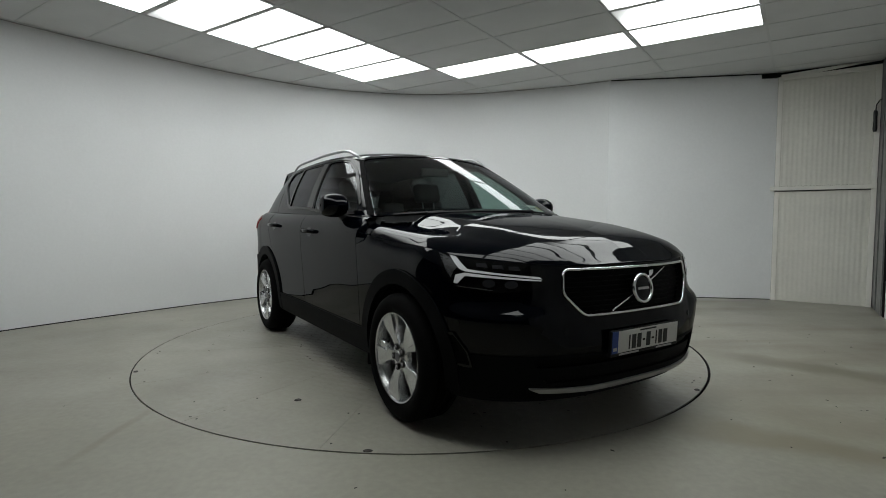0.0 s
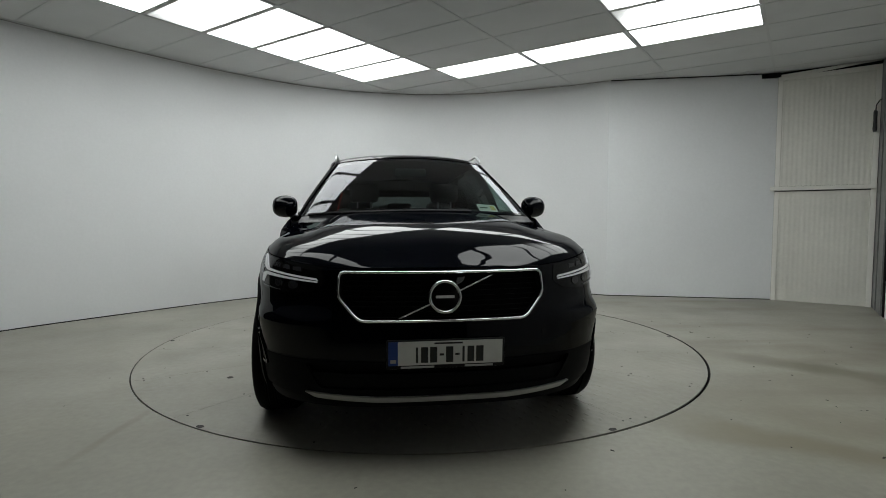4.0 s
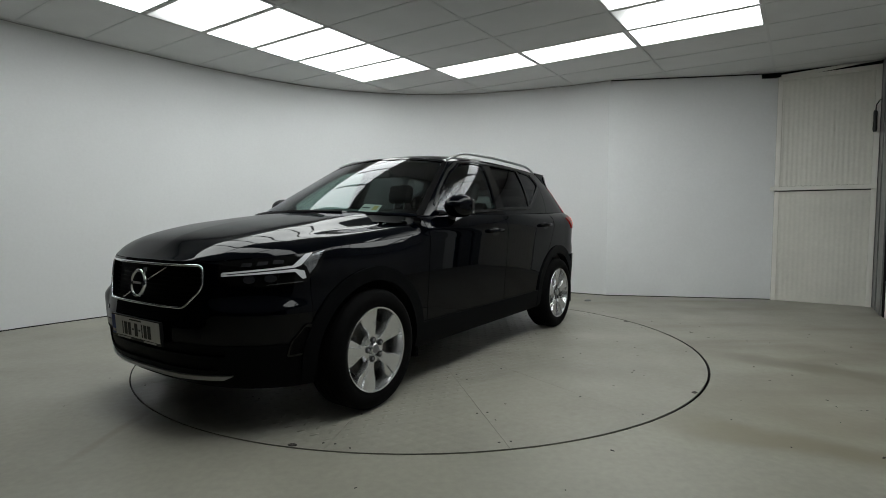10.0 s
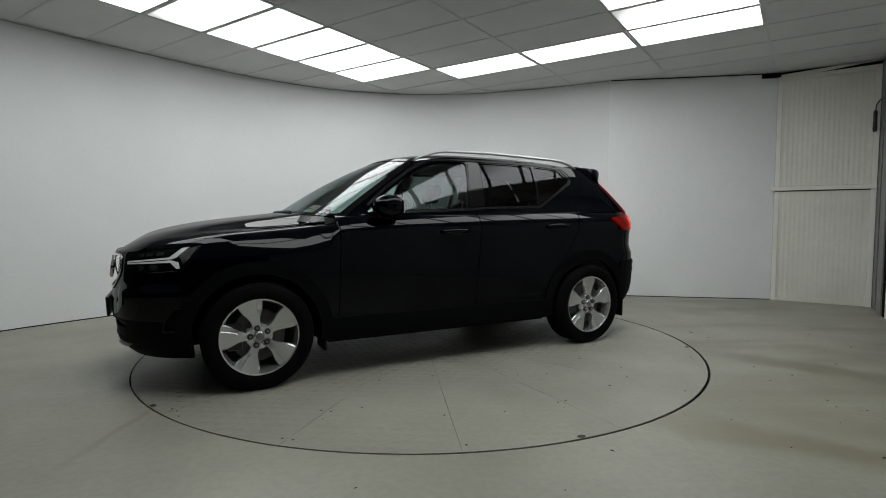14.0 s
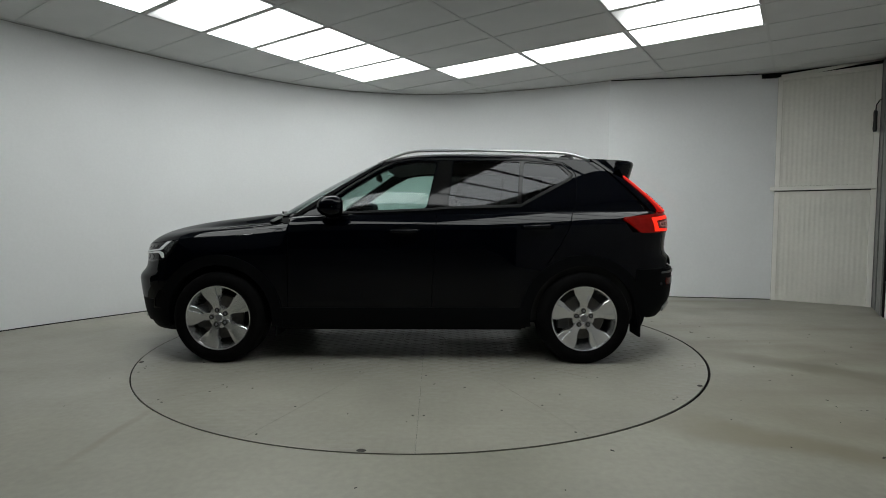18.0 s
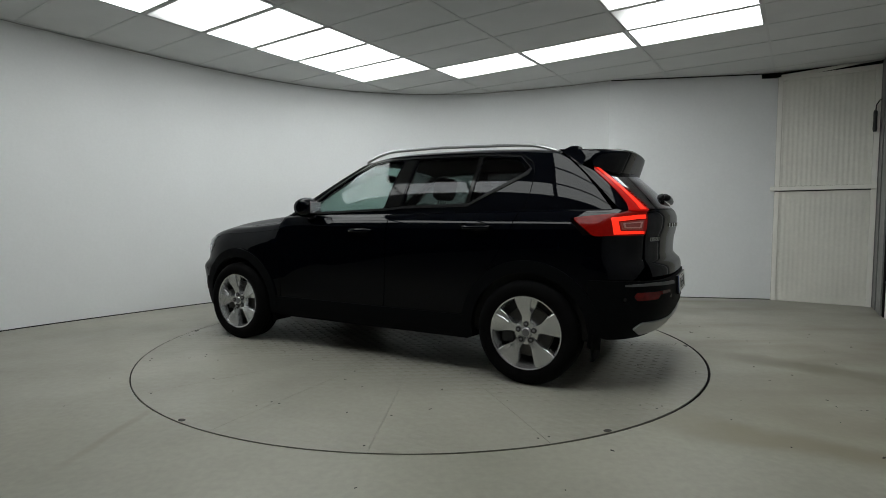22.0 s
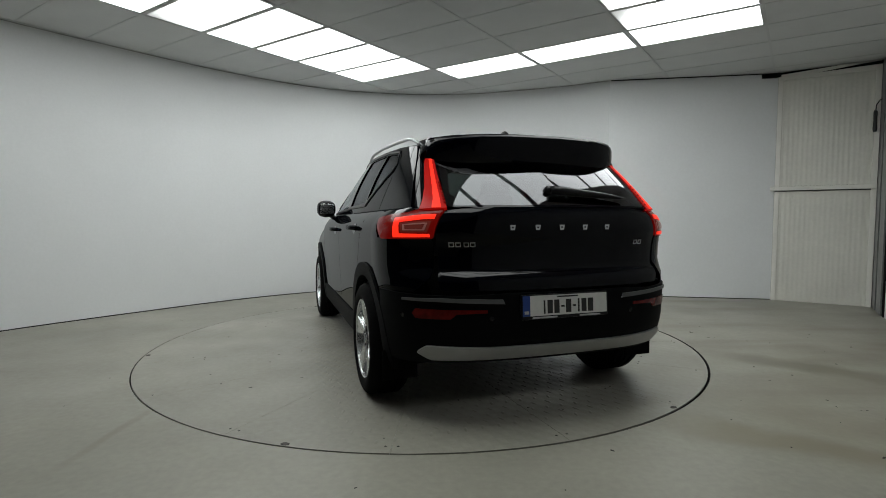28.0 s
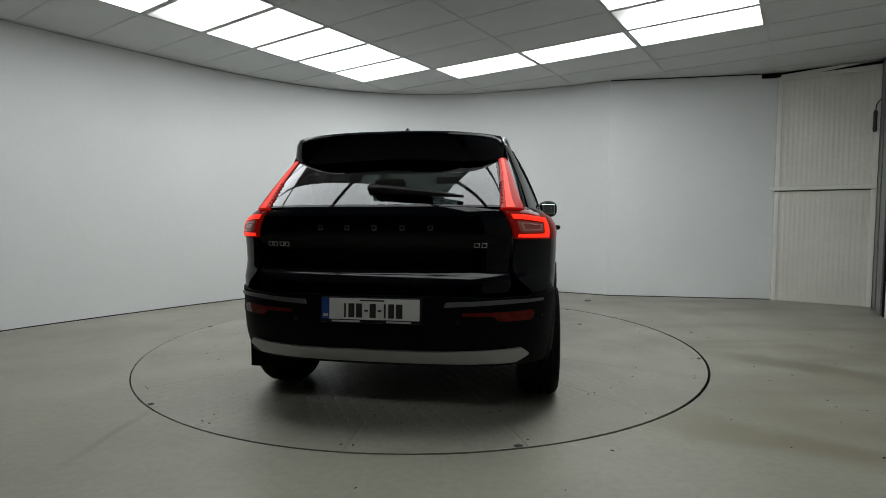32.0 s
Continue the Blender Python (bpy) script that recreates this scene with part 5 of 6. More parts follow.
# roof spoiler
rows = []
for i in range(49):
    t = -1 + i / 24
    e = max(0.0, 1 - abs(t) ** 7) ** 0.45
    y = 0.632 * t
    drop = 0.022 * abs(t) ** 2.6
    tip = -1.67 - 0.230 * e * (1 - 0.42 * abs(t) ** 3)
    zt = 1.540 - drop
    zb = 1.318 + 0.030 * (1 - e) + 0.012 * abs(t) ** 4
    prof = [(-1.46, 1.562 - drop), (-1.58, 1.556 - drop), (-1.70, 1.550 - drop), (tip * 0.75 - 0.43, zt + 0.006), (tip + 0.012, zt), (tip, zt - 0.014), (tip + 0.004, zt - 0.034), (tip + 0.030, zt + (zb - zt) * 0.5), (tip + 0.058, zb + 0.025), (tip + 0.070, zb + 0.005), (tip + 0.085, zb), (-1.72 - 0.04 * e, zb + 0.012), (-1.62, zb + 0.06)]
    rows.append([(x, y * (1 - 0.085 * max(0.0, (z - 1.42) / 0.13) ** 1.4), z) for x, z in prof])
spoiler_mesh = grid_mesh("spoiler", rows, PAINT, True)
bm = bmesh.new()
bm.from_mesh(spoiler_mesh)
bm.verts.ensure_lookup_table()
m = len(rows[0])
for start in (0, (len(rows) - 1) * m):
    bm.faces.new([bm.verts[start + k] for k in range(m)])
bmesh.ops.recalc_face_normals(bm, faces=bm.faces[:])
bm.to_mesh(spoiler_mesh)
bm.free()
spoiler_mesh.set_sharp_from_angle(angle=radians(50))
part("spoiler", spoiler_mesh, PAINT, car, "black roof spoiler")

# roof rails
for sign in (1, -1):
    pts = []
    for i in range(41):
        t = i / 40
        x = 0.14 - 1.60 * t
        ez = zroof(max(min(x, 0.10), -1.5))
        lift = 0.046 * min(1.0, (min(t, 1 - t) * 9)) ** 0.6 if 0 < t < 1 else 0
        pts.append((x, sign * (0.600 - 0.02 * abs(2 * t - 1) ** 3), ez + 0.006 + lift))
    bm = bmesh.new()
    tube(bm, pts, 0.0105, 10, 1.0)
    part("roof_rail", bm, SATIN, car, "satin silver roof rail", smooth=True)

# fin, mirrors, handles
body_of = {1: LEFT, -1: RIGHT}
bm = bmesh.new()
rows = []
for i in range(9):
    t = i / 8
    x = -1.28 - 0.19 * t
    h = 0.062 * math.sin(math.pi * min(1, 0.08 + t * 0.62)) ** 1.3 if t < 0.97 else 0.045
    w = 0.022 * (1 - 0.4 * t)
    rows.append([(x, -w, 1.575), (x, -w * 0.5, 1.575 + h * 0.7), (x, 0, 1.575 + h), (x, w * 0.5, 1.575 + h * 0.7), (x, w, 1.575)])
part("aerial_fin", grid_mesh("aerial_fin", rows, PAINT, False), PAINT, car, "black aerial fin")

for sign in (1, -1):
    rows = []
    for i in range(17):
        a = math.pi * i / 16
        r = max(math.sin(a), 0.02) ** 0.55
        y = sign * (0.925 - 0.085 * math.cos(a))
        row = []
        for k in range(25):
            b = 2 * math.pi * k / 24
            cx = abs(math.cos(b)) ** 0.8 * math.copysign(1, math.cos(b))
            cz = abs(math.sin(b)) ** 0.8 * math.copysign(1, math.sin(b))
            row.append((0.497 + (0.108 if cx > 0 else 0.092) * cx * r - 0.12 * (y * sign - 0.925), y, 1.160 + 0.079 * cz * r * (1 - 0.22 * max(cx, 0.0) ** 2)))
        rows.append(row)
    mirror = part("mirror", grid_mesh("mirror", rows, PAINT, sign > 0), PAINT, car, "black door mirror")
    bm = bmesh.new()
    tube(bm, [(0.50, sign * 0.90, 1.115), (0.50, sign * 0.875, 1.095), (0.50, sign * 0.845, 1.070), (0.50, sign * 0.815, 1.060)], [0.030, 0.036, 0.044, 0.050], 12, 0.6)
    part("foot", bm, TRIM, mirror, smooth=True)
    for cx, z in ((-0.03, 0.978), (-1.0, 1.010)):
        y = side_y(cx, z)
        cup = [(cx - 0.015 + 0.062 * math.cos(2 * math.pi * i / 20), z - 0.004 + 0.036 * math.sin(2 * math.pi * i / 20)) for i in range(20)]
        patch("handle_cup", cup, body_of[sign], GLOSS, car, proud=0.0006, depth=0.002, step=0.03)
        bm = bmesh.new()
        tube(bm, [(cx + 0.11, sign * (y + 0.004), z), (cx + 0.08, sign * (y + 0.030), z + 0.003), (cx, sign * (y + 0.036), z + 0.004), (cx - 0.08, sign * (y + 0.032), z + 0.005), (cx - 0.11, sign * (y + 0.004), z + 0.004)], 0.0125, 10, 1.25)
        part("door_handle", bm, PAINT, car, smooth=True)

# ---- wheels ----
WHEEL_MESH = {}


def wheel_parts():
    bm = bmesh.new()
    w = 0.115
    prof = [(RIM_R - 0.004, w - 0.012), (RIM_R + 0.010, w - 0.002), (RIM_R + 0.035, w + 0.004), (TYRE_R - 0.035, w), (TYRE_R - 0.014, w - 0.012), (TYRE_R - 0.004, w - 0.030)]
    grooves = []
    y = w - 0.030
    for k in range(4):
        grooves += [(TYRE_R, y - 0.006), (TYRE_R, y - 0.034), (TYRE_R - 0.008, y - 0.036), (TYRE_R - 0.008, y - 0.042)]
        y -= 0.043
    prof += grooves + [(TYRE_R - 0.004, -w + 0.03), (TYRE_R - 0.03, -w), (RIM_R, -w + 0.01)]
    lathe(bm, prof, 64, "y")
    WHEEL_MESH["tyre"] = (bm, RUBBER)
    bm = bmesh.new()
    lathe(bm, [(RIM_R - 0.002, w - 0.014), (RIM_R - 0.006, w - 0.006), (RIM_R - 0.014, w - 0.010), (RIM_R - 0.018, w - 0.03), (RIM_R - 0.030, w - 0.06), (RIM_R - 0.038, -w + 0.02)], 64, "y")
    WHEEL_MESH["rim"] = (bm, ALLOY)
    bm = bmesh.new()
    lathe(bm, [(0.002, 0.035), (0.16, 0.035), (0.165, 0.03), (0.165, 0.012), (0.06, 0.0)], 48, "y")
    WHEEL_MESH["brake_disc"] = (bm, DISC)
    # near-black disc closing the wheel's back, giving the shade between the spokes
    bm = bmesh.new()
    lathe(bm, [(0.04, -0.03), (RIM_R - 0.034, -0.035), (RIM_R - 0.030, -0.07)], 40, "y")
    WHEEL_MESH["dust_shield"] = (bm, GAP_SHADE)
    bm = bmesh.new()
    box(bm, 0.095, 0.185, -0.015, 0.045, -0.085, 0.085, bevel=0.012)
    WHEEL_MESH["brake_caliper"] = (bm, CALIPER)
    bm = bmesh.new()
    lathe(bm, [(0.0008, w - 0.020), (0.028, w - 0.021), (0.033, w - 0.026), (0.034, w - 0.04), (0.052, w - 0.036), (0.080, w - 0.040), (0.088, w - 0.06)], 40, "y")
    WHEEL_MESH["hub"] = (bm, ALLOY)
    # one spoke, pointing up: narrow at the hub, flared at the rim, with a lower step along one side
    bm = bmesh.new()
    width = curve([(0.045, 0.027), (0.09, 0.028), (0.12, 0.036), (0.155, 0.056), (0.185, 0.069), (0.235, 0.080)])
    rows = []
    for i in range(13):
        t = i / 12
        r = 0.045 + (RIM_R - 0.014 - 0.045) * t
        half = width(r)
        face = w - 0.036 + 0.024 * t ** 0.7
        step = 0.012 * min(1.0, max(0.0, (r - 0.125) / 0.04))
        rows.append([(-half, face - 0.055, r), (-half, face - 0.004 - step, r), (-half * 0.94, face - step, r), (-half * 0.50, face - step * 0.9, r), (-half * 0.44, face, r),
                     (0.0, face - 0.003 * t, r), (half * 0.90, face, r), (half, face - 0.006, r), (half, face - 0.055, r)])
    vs = [[bm.verts.new(p) for p in r] for r in rows]
    for a, b in zip(vs, vs[1:]):
        for k in range(8):
            bm.faces.new((a[k], a[k + 1], b[k + 1], b[k]))
    WHEEL_MESH["spoke"] = (bm, ALLOY)
    bm = bmesh.new()
    lathe(bm, [(0.0006, w - 0.0195), (0.007, w - 0.0195), (0.0095, w - 0.0225), (0.0095, w - 0.05)], 8, "y")
    WHEEL_MESH["bolt"] = (bm, ALLOY_DARK)
    bm = bmesh.new()
    # flat black disc round each bolt, painting the shade of its hole
    lathe(bm, [(0.0006, w - 0.0245), (0.0165, w - 0.0245), (0.018, w - 0.026), (0.018, w - 0.05)], 14, "y")
    WHEEL_MESH["hole_shade"] = (bm, INK)
    bm = bmesh.new()
    lathe(bm, [(0.0008, w - 0.0185), (0.024, w - 0.0195), (0.026, w - 0.022)], 24, "y")
    WHEEL_MESH["cap"] = (bm, ALLOY_DARK)


def solid(key):
    """The shared mesh of a wheel part, made once."""
    data = WHEEL_MESH[key]
    if isinstance(data, tuple):
        b, mat = data
        me = bpy.data.meshes.new(key)
        bmesh.ops.recalc_face_normals(b, faces=b.faces[:])
        b.to_mesh(me)
        b.free()
        me.materials.append(mat)
        me.polygons.foreach_set("use_smooth", [True] * len(me.polygons))
        me.set_sharp_from_angle(angle=radians(38))
        WHEEL_MESH[key] = me
    return WHEEL_MESH[key]


wheel_parts()
for cx, sign, spin in ((AXLE, 1, 14), (-AXLE, 1, 0), (AXLE, -1, 23), (-AXLE, -1, 36)):
    hub = part("wheel", solid("rim"), None, car, "five-spoke silver alloy wheel", m=pose(cx, sign * 0.812, HUB_Z, 0, 0, 0 if sign > 0 else 180))
    for key in ("tyre", "brake_disc", "dust_shield", "brake_caliper", "hub", "cap"):
        part(key, solid(key), None, hub)
    for k in range(5):
        a = radians(spin + 72 * k)
        part("spoke", solid("spoke"), None, hub, m=Euler((0, a, 0)).to_matrix().to_4x4())
        b = a
        part("bolt_well", solid("hole_shade"), None, hub, m=Matrix.Translation((0.056 * math.sin(b), 0, 0.056 * math.cos(b))))
        part("wheel_bolt", solid("bolt"), None, hub, m=Matrix.Translation((0.056 * math.sin(b), 0, 0.056 * math.cos(b))))

# number plates, letters and badges
def plate(name, surface, q0, z0, lean, turn_z):
    """A number plate with its holder; its writing is plain bars."""
    p = Vector(surface(0.0, z0))
    fwd = 1 if p.x > 0 else -1
    m = Matrix.Translation((p.x + fwd * 0.022, q0, z0)) @ Euler((0, 0, radians(90 if fwd > 0 else -90))).to_matrix().to_4x4() @ Euler((radians(90 - lean), 0, 0)).to_matrix().to_4x4() @ Matrix.Diagonal((0.955, 0.955, 1.0, 1.0))
    pl = part(name, one_box(-0.268, 0.268, -0.070, 0.062, -0.016, 0.0, bevel=0.004), TRIM, car, "white number plate in a black holder", m=m)
    part("plate_face", one_box(-0.218, 0.258, -0.052, 0.056, 0.0, 0.002), PLATE_WHITE, pl, "white plate face")
    part("blue_band", one_box(-0.260, -0.218, -0.052, 0.056, 0.0, 0.002), PLATE_BLUE, pl, "blue band")
    part("band_mark", one_box(-0.252, -0.226, -0.040, -0.024, 0.002, 0.0026), PALE_INK, pl)
    x = -0.138
    for w, gap, tall in ((0.010, 0.013, 1), (0.032, 0.009, 1), (0.032, 0.011, 1), (0.020, 0.009, 0), (0.033, 0.009, 1), (0.020, 0.013, 0), (0.010, 0.013, 1), (0.031, 0.009, 1), (0.034, 0.009, 1)):
        h = 0.036 if tall else 0.005
        part("bar", one_box(x, x + w, -0.006 - h, -0.006 + h, 0.002, 0.0028), INK, pl)
        x += w + gap
    part("small_bar", one_box(-0.055, 0.075, 0.042, 0.050, 0.002, 0.0026), INK, pl)
    part("small_bar", one_box(-0.205, -0.055, -0.066, -0.057, 0.0, 0.001), PALE_INK, pl)
    part("small_bar", one_box(0.085, 0.215, -0.066, -0.057, 0.0, 0.001), PALE_INK, pl)
    return pl


plate("front_plate", front, 0.002, 0.500, -3, 0)
plate("rear_plate", tail, 0.012, 0.632, 4, 0)
def mark(q, z, w, h, slant, stroke, mat):
    """A small raised outline, the size of one character."""
    ring = [(q + w, z + h), (q - w, z + h), (q - w + slant, z - h), (q + w - slant, z - h)]
    hole = [(q + (a - q) * (1 - stroke / w), z + (b - z) * (1 - stroke / h)) for a, b in ring]
    patch("letter_mark", ring, tail, mat, car, holes=(hole,), proud=0.004, depth=0.004, step=0.05)


for k in range(5):
    mark(0.295 - 0.1445 * k, 1.030, 0.0155, 0.0130, 0.004, 0.0088, CHROME)
for q in (0.622, 0.588, 0.546, 0.513, -0.523, -0.560):
    mark(q, 0.944, 0.0135, 0.0115, 0.0, 0.0036, MARK)

# wipers and cowl
rows = []
for i in range(25):
    s = 7.6 + (12.4 - 7.6) * i / 24
    a = loop_at(BELT, s)
    rows.append([(a[0] + 0.02, a[1] * 1.01, a[2] - 0.006), (a[0] + 0.055, a[1] * 1.02, a[2] - 0.028), (a[0] + 0.09, a[1] * 1.03, a[2] - 0.045)])
part("cowl", grid_mesh("cowl", rows, TRIM, True), TRIM, car)
for s0, s1, w0, w1 in ((9.1, 11.4, 0.035, 0.02), (11.1, 12.1, 0.03, 0.015)):
    bm = bmesh.new()
    pts = []
    for i in range(9):
        t = i / 8
        p = upper(s0 + (s1 - s0) * t, w0 + (w1 - w0) * t - 0.03)
        pts.append((p[0] + 0.016, p[1], p[2] + 0.010))
    tube(bm, pts, 0.009, 6)
    part("wiper", bm, TRIM, car, "black wiper")
bm = bmesh.new()
pts = []
for i in range(9):
    t = i / 8
    p = upper(0.09 - 1.33 * t, 0.175 - 0.075 * t)
    pts.append((p[0] - 0.030, p[1], p[2] + 0.006))
tube(bm, pts, [0.030, 0.030, 0.028, 0.026, 0.024, 0.021, 0.017, 0.012, 0.008], 10, 0.8)
rear_wiper = part("rear_wiper", bm, TRIM, car, "black rear wiper", smooth=True)
bm = bmesh.new()
p = upper(0.12, 0.19)
lathe(bm, [(0.001, 0.025), (0.016, 0.023), (0.021, 0.010), (0.024, -0.02)], 16, "z")
part("pivot", bm, TRIM, rear_wiper, m=Matrix.Translation((p[0] - 0.01, p[1], p[2])) @ Euler((0, radians(-60), 0)).to_matrix().to_4x4(), smooth=True)

# window trims: gloss strips along the sills of the side windows
for sign, body, cabin in SIDES:
    strip = [(0.60, 1.102), (-0.20, 1.130), (-0.36, 1.143), (-0.888, 1.153), (-1.288, 1.360), (-1.308, 1.399), (-1.290, 1.404), (-1.268, 1.374), (-0.892, 1.174), (-0.36, 1.158), (-0.20, 1.145), (0.58, 1.116)]
    patch("window_trim", strip, cabin, TRIM, car, proud=0.007, depth=0.010, step=0.05, centre=(-0.4, 0, 1.1), label="gloss black window trim")
    for poly in ([(-0.205, 1.150), (-0.283, 1.510), (-0.380, 1.511), (-0.338, 1.160)], [(-0.872, 1.178), (-0.909, 1.506), (-0.931, 1.506), (-0.896, 1.182)]):
        patch("pillar_cover", poly, cabin, GLOSS, car, proud=0.003, depth=0.006, step=0.05, centre=(-0.4, 0, 1.1), label="gloss black pillar cover")
    top = [(-1.303, 1.400), (-1.214, 1.495), (-0.935, 1.520), (-0.39, 1.525), (-0.10, 1.527), (0.06, 1.510), (0.215, 1.431), (0.44, 1.284), (0.60, 1.160)]
    patch("window_frame", [(x, z + 0.011) for x, z in top] + [(x - 0.004, z - 0.003) for x, z in top[::-1]], cabin, TRIM, car, proud=0.004, depth=0.008, step=0.05, centre=(-0.4, 0, 1.1), label="satin black window frame")
    seam = [(-1.284, 1.122), (-1.312, 1.20), (-1.326, 1.30), (-1.326, 1.40), (-1.300, 1.46), (-1.235, 1.505), (-1.10, 1.522)]
    patch("door_seam", [(x - 0.003, z) for x, z in seam] + [(x + 0.002, z - 0.003) for x, z in seam[::-1]], cabin, BLACK_VOID, car, proud=0.0008, depth=0.003, step=0.05, centre=(-0.4, 0, 1.1), label="narrow gap behind the rear door")
    bm = bmesh.new()
    y = sign * 0.915
    part("mirror_glass", one_box(0.400, 0.408, min(sign * 0.868, sign * 0.985), max(sign * 0.868, sign * 0.985), 1.113, 1.205, bevel=0.003), CHROME, car, "mirror glass")

# under the car and inside it
bm = bmesh.new()
prism(bm, [(1.85, 0.50), (1.85, -0.50), (0.95, -0.56), (0.90, -0.84), (-0.90, -0.84), (-0.95, -0.56), (-1.55, -0.58), (-1.55, 0.58), (-0.95, 0.56), (-0.90, 0.84), (0.90, 0.84), (0.95, 0.56)], 0.24, 0.30)
part("underbody", bm, BLACK_VOID, car)


def padded(x0, x1, y0, y1, z0, z1, r, m=None):
    return one_box(x0, x1, y0, y1, z0, z1, bevel=r, m=m)


def car_seat(x, y, wide=0.25):
    lean = Matrix.Translation((x - 0.22, y, 0.52)) @ Euler((0, radians(-14), 0)).to_matrix().to_4x4()
    seat = part("front_seat", padded(x - 0.25, x + 0.27, y - wide, y + wide, 0.42, 0.58, 0.05), SEAT, car, "charcoal leather seat", smooth=True)
    part("backrest", padded(-0.07, 0.07, -wide, wide, 0.0, 0.66, 0.05, lean), SEAT, seat, smooth=True)
    part("headrest", padded(-0.05, 0.045, -0.13, 0.13, 0.72, 0.90, 0.04, lean), SEAT, seat, smooth=True)
    bm = bmesh.new()
    for o in (-0.06, 0.06):
        tube(bm, [lean @ Vector((0, o, 0.62)), lean @ Vector((0, o, 0.75))], 0.007, 6)
    part("headrest_post", bm, SATIN, seat)


car_seat(-0.05, 0.37)
car_seat(-0.05, -0.37)
lean = Matrix.Translation((-1.02, 0, 0.50)) @ Euler((0, radians(-20), 0)).to_matrix().to_4x4()
bench = part("rear_bench", padded(-1.05, -0.58, -0.66, 0.66, 0.40, 0.56, 0.05), SEAT, car, "charcoal leather rear bench", smooth=True)
part("backrest", padded(-0.08, 0.06, -0.64, 0.64, 0.0, 0.60, 0.05, lean), SEAT, bench, smooth=True)
for y in (-0.42, 0.0, 0.42):
    part("headrest", padded(-0.05, 0.04, y - 0.13, y + 0.13, 0.62, 0.78, 0.035, lean), SEAT, bench, smooth=True)
rows = []
for i in range(17):
    y = -0.74 + 1.48 * i / 16
    hump = 0.02 * math.exp(-((y + 0.37) / 0.18) ** 2)
    rows.append([(0.98, y, 1.045), (0.80, y, 1.055), (0.62, y, 1.06 + hump), (0.55, y, 1.03 + hump), (0.54, y, 0.90), (0.60, y, 0.70), (0.62, y, 0.45)])
part("dashboard", grid_mesh("dashboard", rows, CABIN, True), CABIN, car, "charcoal dashboard")
part("screen", one_box(0.535, 0.55, -0.085, 0.085, 0.82, 1.02, bevel=0.004), GLOSS, car)
steering = part("steering_wheel", one_box(-0.05, 0.02, -0.07, 0.07, -0.06, 0.06, bevel=0.02, m=Matrix.Translation((0.42, -0.37, 0.93))), CABIN, car, "black steering wheel", smooth=True)
bm = bmesh.new()
ring_pts = [(0.0, 0.185 * math.cos(2 * math.pi * k / 36), 0.185 * math.sin(2 * math.pi * k / 36)) for k in range(37)]
tube(bm, ring_pts, 0.017, 8)
part("rim", bm, CABIN, steering, m=Matrix.Translation((0.40, -0.37, 0.93)) @ Euler((0, radians(-24), 0)).to_matrix().to_4x4(), smooth=True)
bm = bmesh.new()
for a in (0, 180, 270):
    tube(bm, [(0, 0.05 * math.cos(radians(a)), 0.05 * math.sin(radians(a))), (0, 0.18 * math.cos(radians(a)), 0.18 * math.sin(radians(a)))], 0.016, 6)
part("wheel_spoke", bm, CABIN, steering, m=Matrix.Translation((0.40, -0.37, 0.93)) @ Euler((0, radians(-24), 0)).to_matrix().to_4x4())
part("inner_mirror", padded(0.255, 0.285, -0.12, 0.12, 1.40, 1.465, 0.012), CABIN, car, "dark inside mirror", smooth=True)
part("centre_console", padded(-0.35, 0.55, -0.11, 0.11, 0.30, 0.66, 0.03), CABIN, car, smooth=True)
bm = bmesh.new()
box(bm, -1.75, 0.95, -0.80, 0.80, 0.30, 0.33)
part("cabin_floor", bm, CABIN, car)
bm = bmesh.new()
box(bm, -1.80, -1.22, -0.74, 0.74, 0.85, 0.87)
part("parcel_shelf", bm, CABIN, car)
for sign in (1, -1):
    bm = bmesh.new()
    vs = []
    for x in (-1.75, -1.2, -0.5, 0.2, 0.9):
        vs.append([bm.verts.new((x, sign * (side_y(x, z) - o), z)) for z, o in ((0.32, 0.05), (0.70, 0.06), (0.95, 0.065), (1.08, 0.03))])
    for a, b in zip(vs, vs[1:]):
        for k in range(3):
            bm.faces.new((a[k], a[k + 1], b[k + 1], b[k]))
    part("door_card", bm, CABIN, car)
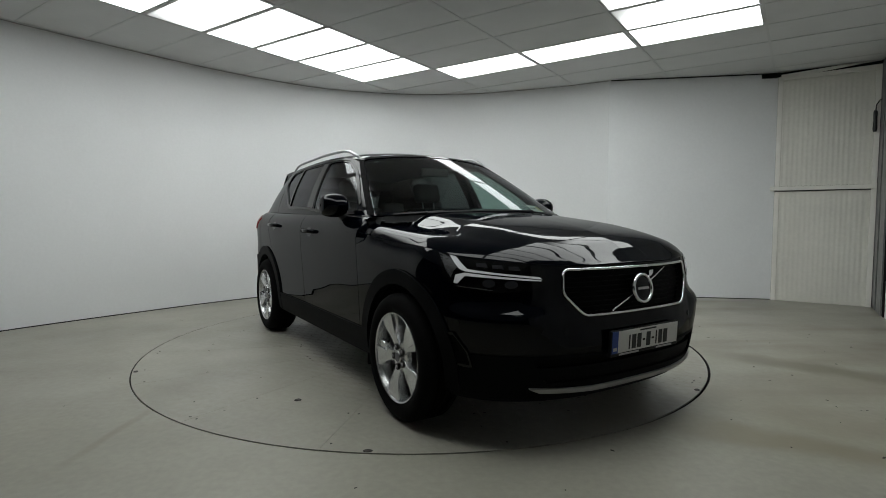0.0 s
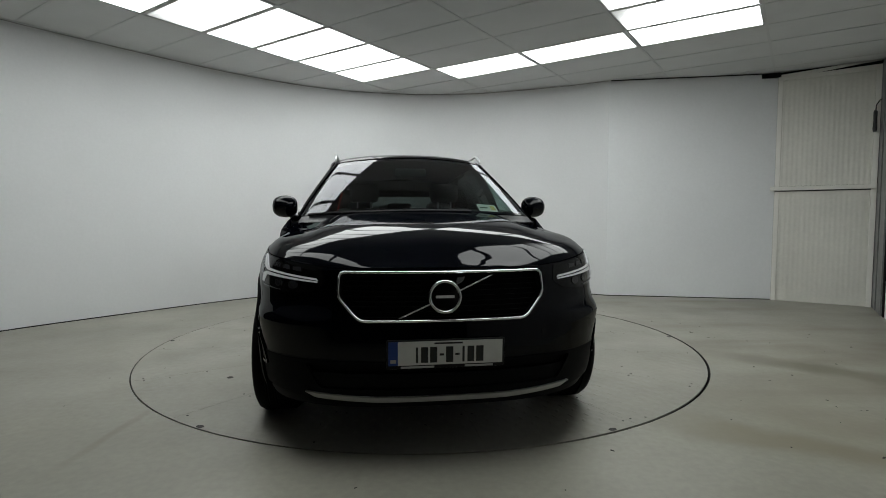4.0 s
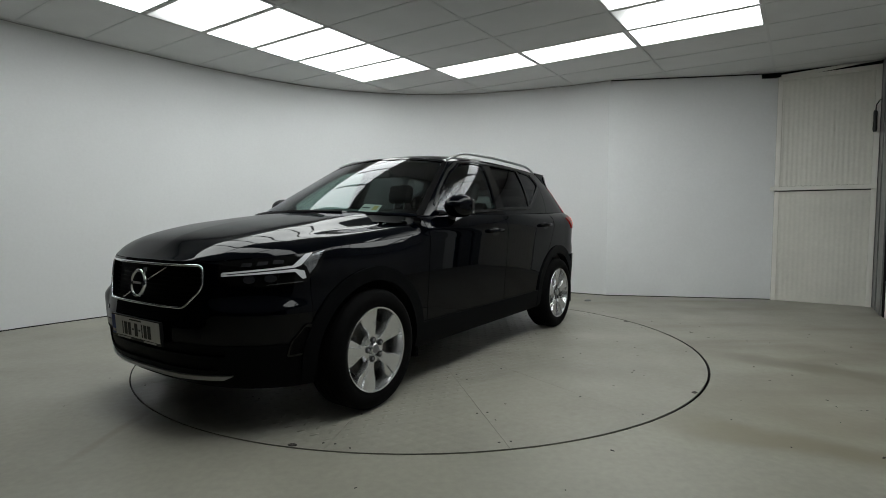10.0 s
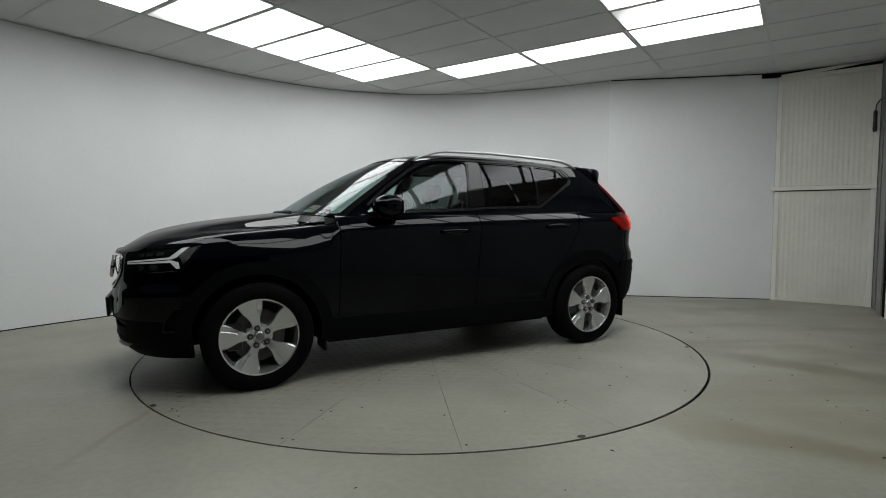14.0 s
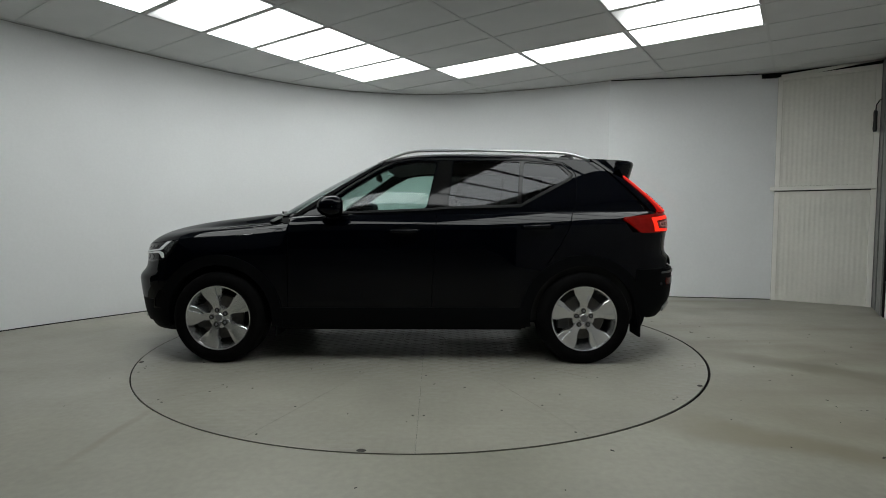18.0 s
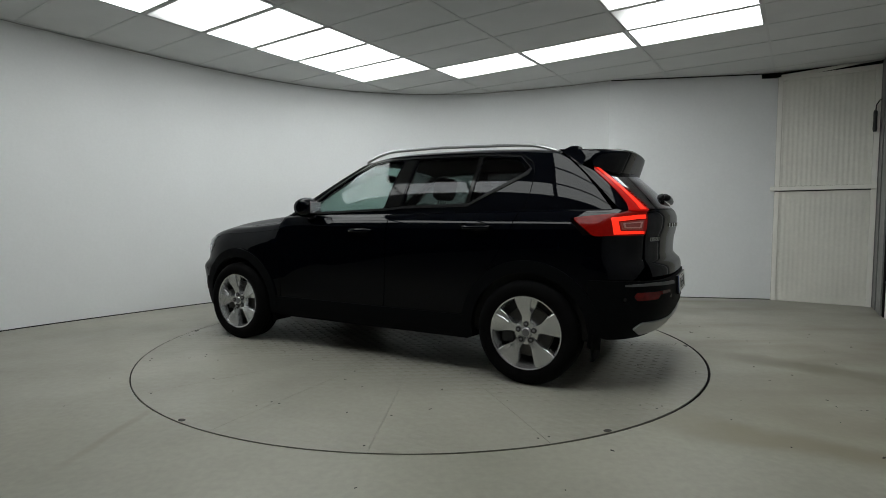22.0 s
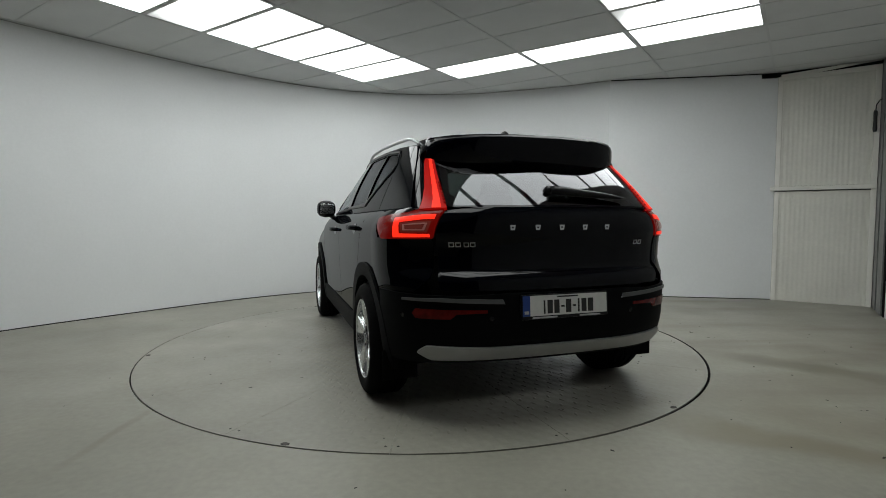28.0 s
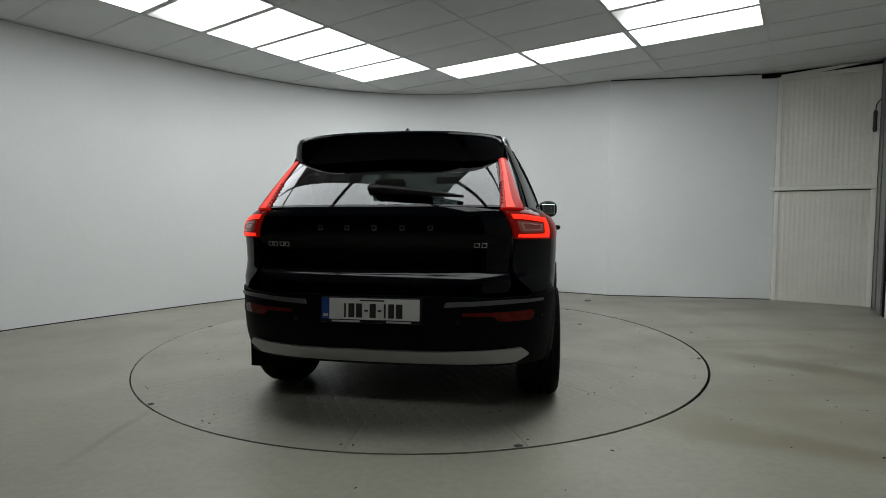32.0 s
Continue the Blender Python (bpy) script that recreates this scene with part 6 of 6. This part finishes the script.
# headliner and inner trims
rows = []
for i in range(41):
    q = 0.5 + 9.2 * i / 40
    ex, ey, ez = loop_at(ROOF, q)
    zc = max(roof_mid(ex), ez)
    ey = max(ey - 0.03, 0.001)
    rows.append([(ex, ey * t, ez - 0.035 + (zc - ez) * (1 - abs(t) ** 2.6)) for t in [-1 + k / 8 for k in range(17)]])
part("headliner", grid_mesh("headliner", rows, HEADLINER, False), HEADLINER, car)
OUTER = [(-2.85, 0.0), (2.85, 0.0), (2.85, 0.98), (-2.85, 0.98)]
patch("hatch_trim", OUTER, upper, CABIN, car, holes=(rounded([(-1.80, 0.06), (1.80, 0.06), (1.72, 0.68), (-1.72, 0.68)], 0.1),), step=0.15, depth=0.0, proud=-0.035, centre=(-0.4, 0, 1.0))
for sign in (1, -1):
    part("boot_lining", one_box(-1.97, -1.55, min(sign * 0.55, sign * 0.58), max(sign * 0.55, sign * 0.58), 0.85, 1.16), CABIN, car)

# papers behind the windscreen
sticker = patch("sticker", [(8.46, 0.05), (8.86, 0.05), (8.86, 0.15), (8.46, 0.15)], upper, PAPER, car, proud=-0.012, depth=0.0, step=0.1, centre=(-0.4, 0, 1.0), label="white paper discs behind the windscreen")
patch("yellow_disc", [(8.50, 0.07), (8.60, 0.07), (8.60, 0.13), (8.50, 0.13)], upper, YELLOW_PAPER, sticker, proud=-0.009, depth=0.0, step=0.1, centre=(-0.4, 0, 1.0), label="yellow disc")
patch("green_bar", [(8.66, 0.09), (8.83, 0.09), (8.83, 0.105), (8.66, 0.105)], upper, INK, sticker, proud=-0.009, depth=0.0, step=0.1, centre=(-0.4, 0, 1.0))
patch("sensor_label", [(11.75, 0.90), (11.95, 0.90), (11.95, 0.925), (11.75, 0.925)], upper, PALE_INK, car, proud=-0.012, depth=0.0, step=0.1, centre=(-0.4, 0, 1.0), label="small pale label at the windscreen's top")
# ---- what turns ----
def heading(t):
    """The turntable's angle in degrees: it gathers speed in the first seconds, then turns evenly."""
    return float(np.interp(t, [0, 0.5, 1, 1.5, 2, 2.75, 3.5, 5.5, 7, 9, 11, 13, 14.5, 16.5, 19, 21, 23, 25.5, 27.5, 29.5, 32],
                           [-59.27, -61.36, -63.90, -66.78, -70.08, -75.30, -80.57, -94.59, -105.15, -119.17, -133.29, -147.50, -158.08, -172.07, -189.75, -203.81, -217.93, -235.61, -249.62, -263.73, -281.38]))


CAR_OFF = Vector((0.1438, -0.1535, 0.0))


def motions():
    times = [k * 0.5 for k in range(65)]
    rows_table, rows_car = [], []
    for t in times:
        a = heading(t)
        m = pose(0, 0, 0, 0, 0, a)
        rows_table.append((t, m))
        rows_car.append((t, m @ Matrix.Translation(CAR_OFF)))
    walk(turntable, rows_table)
    walk(car, rows_car)


motions()
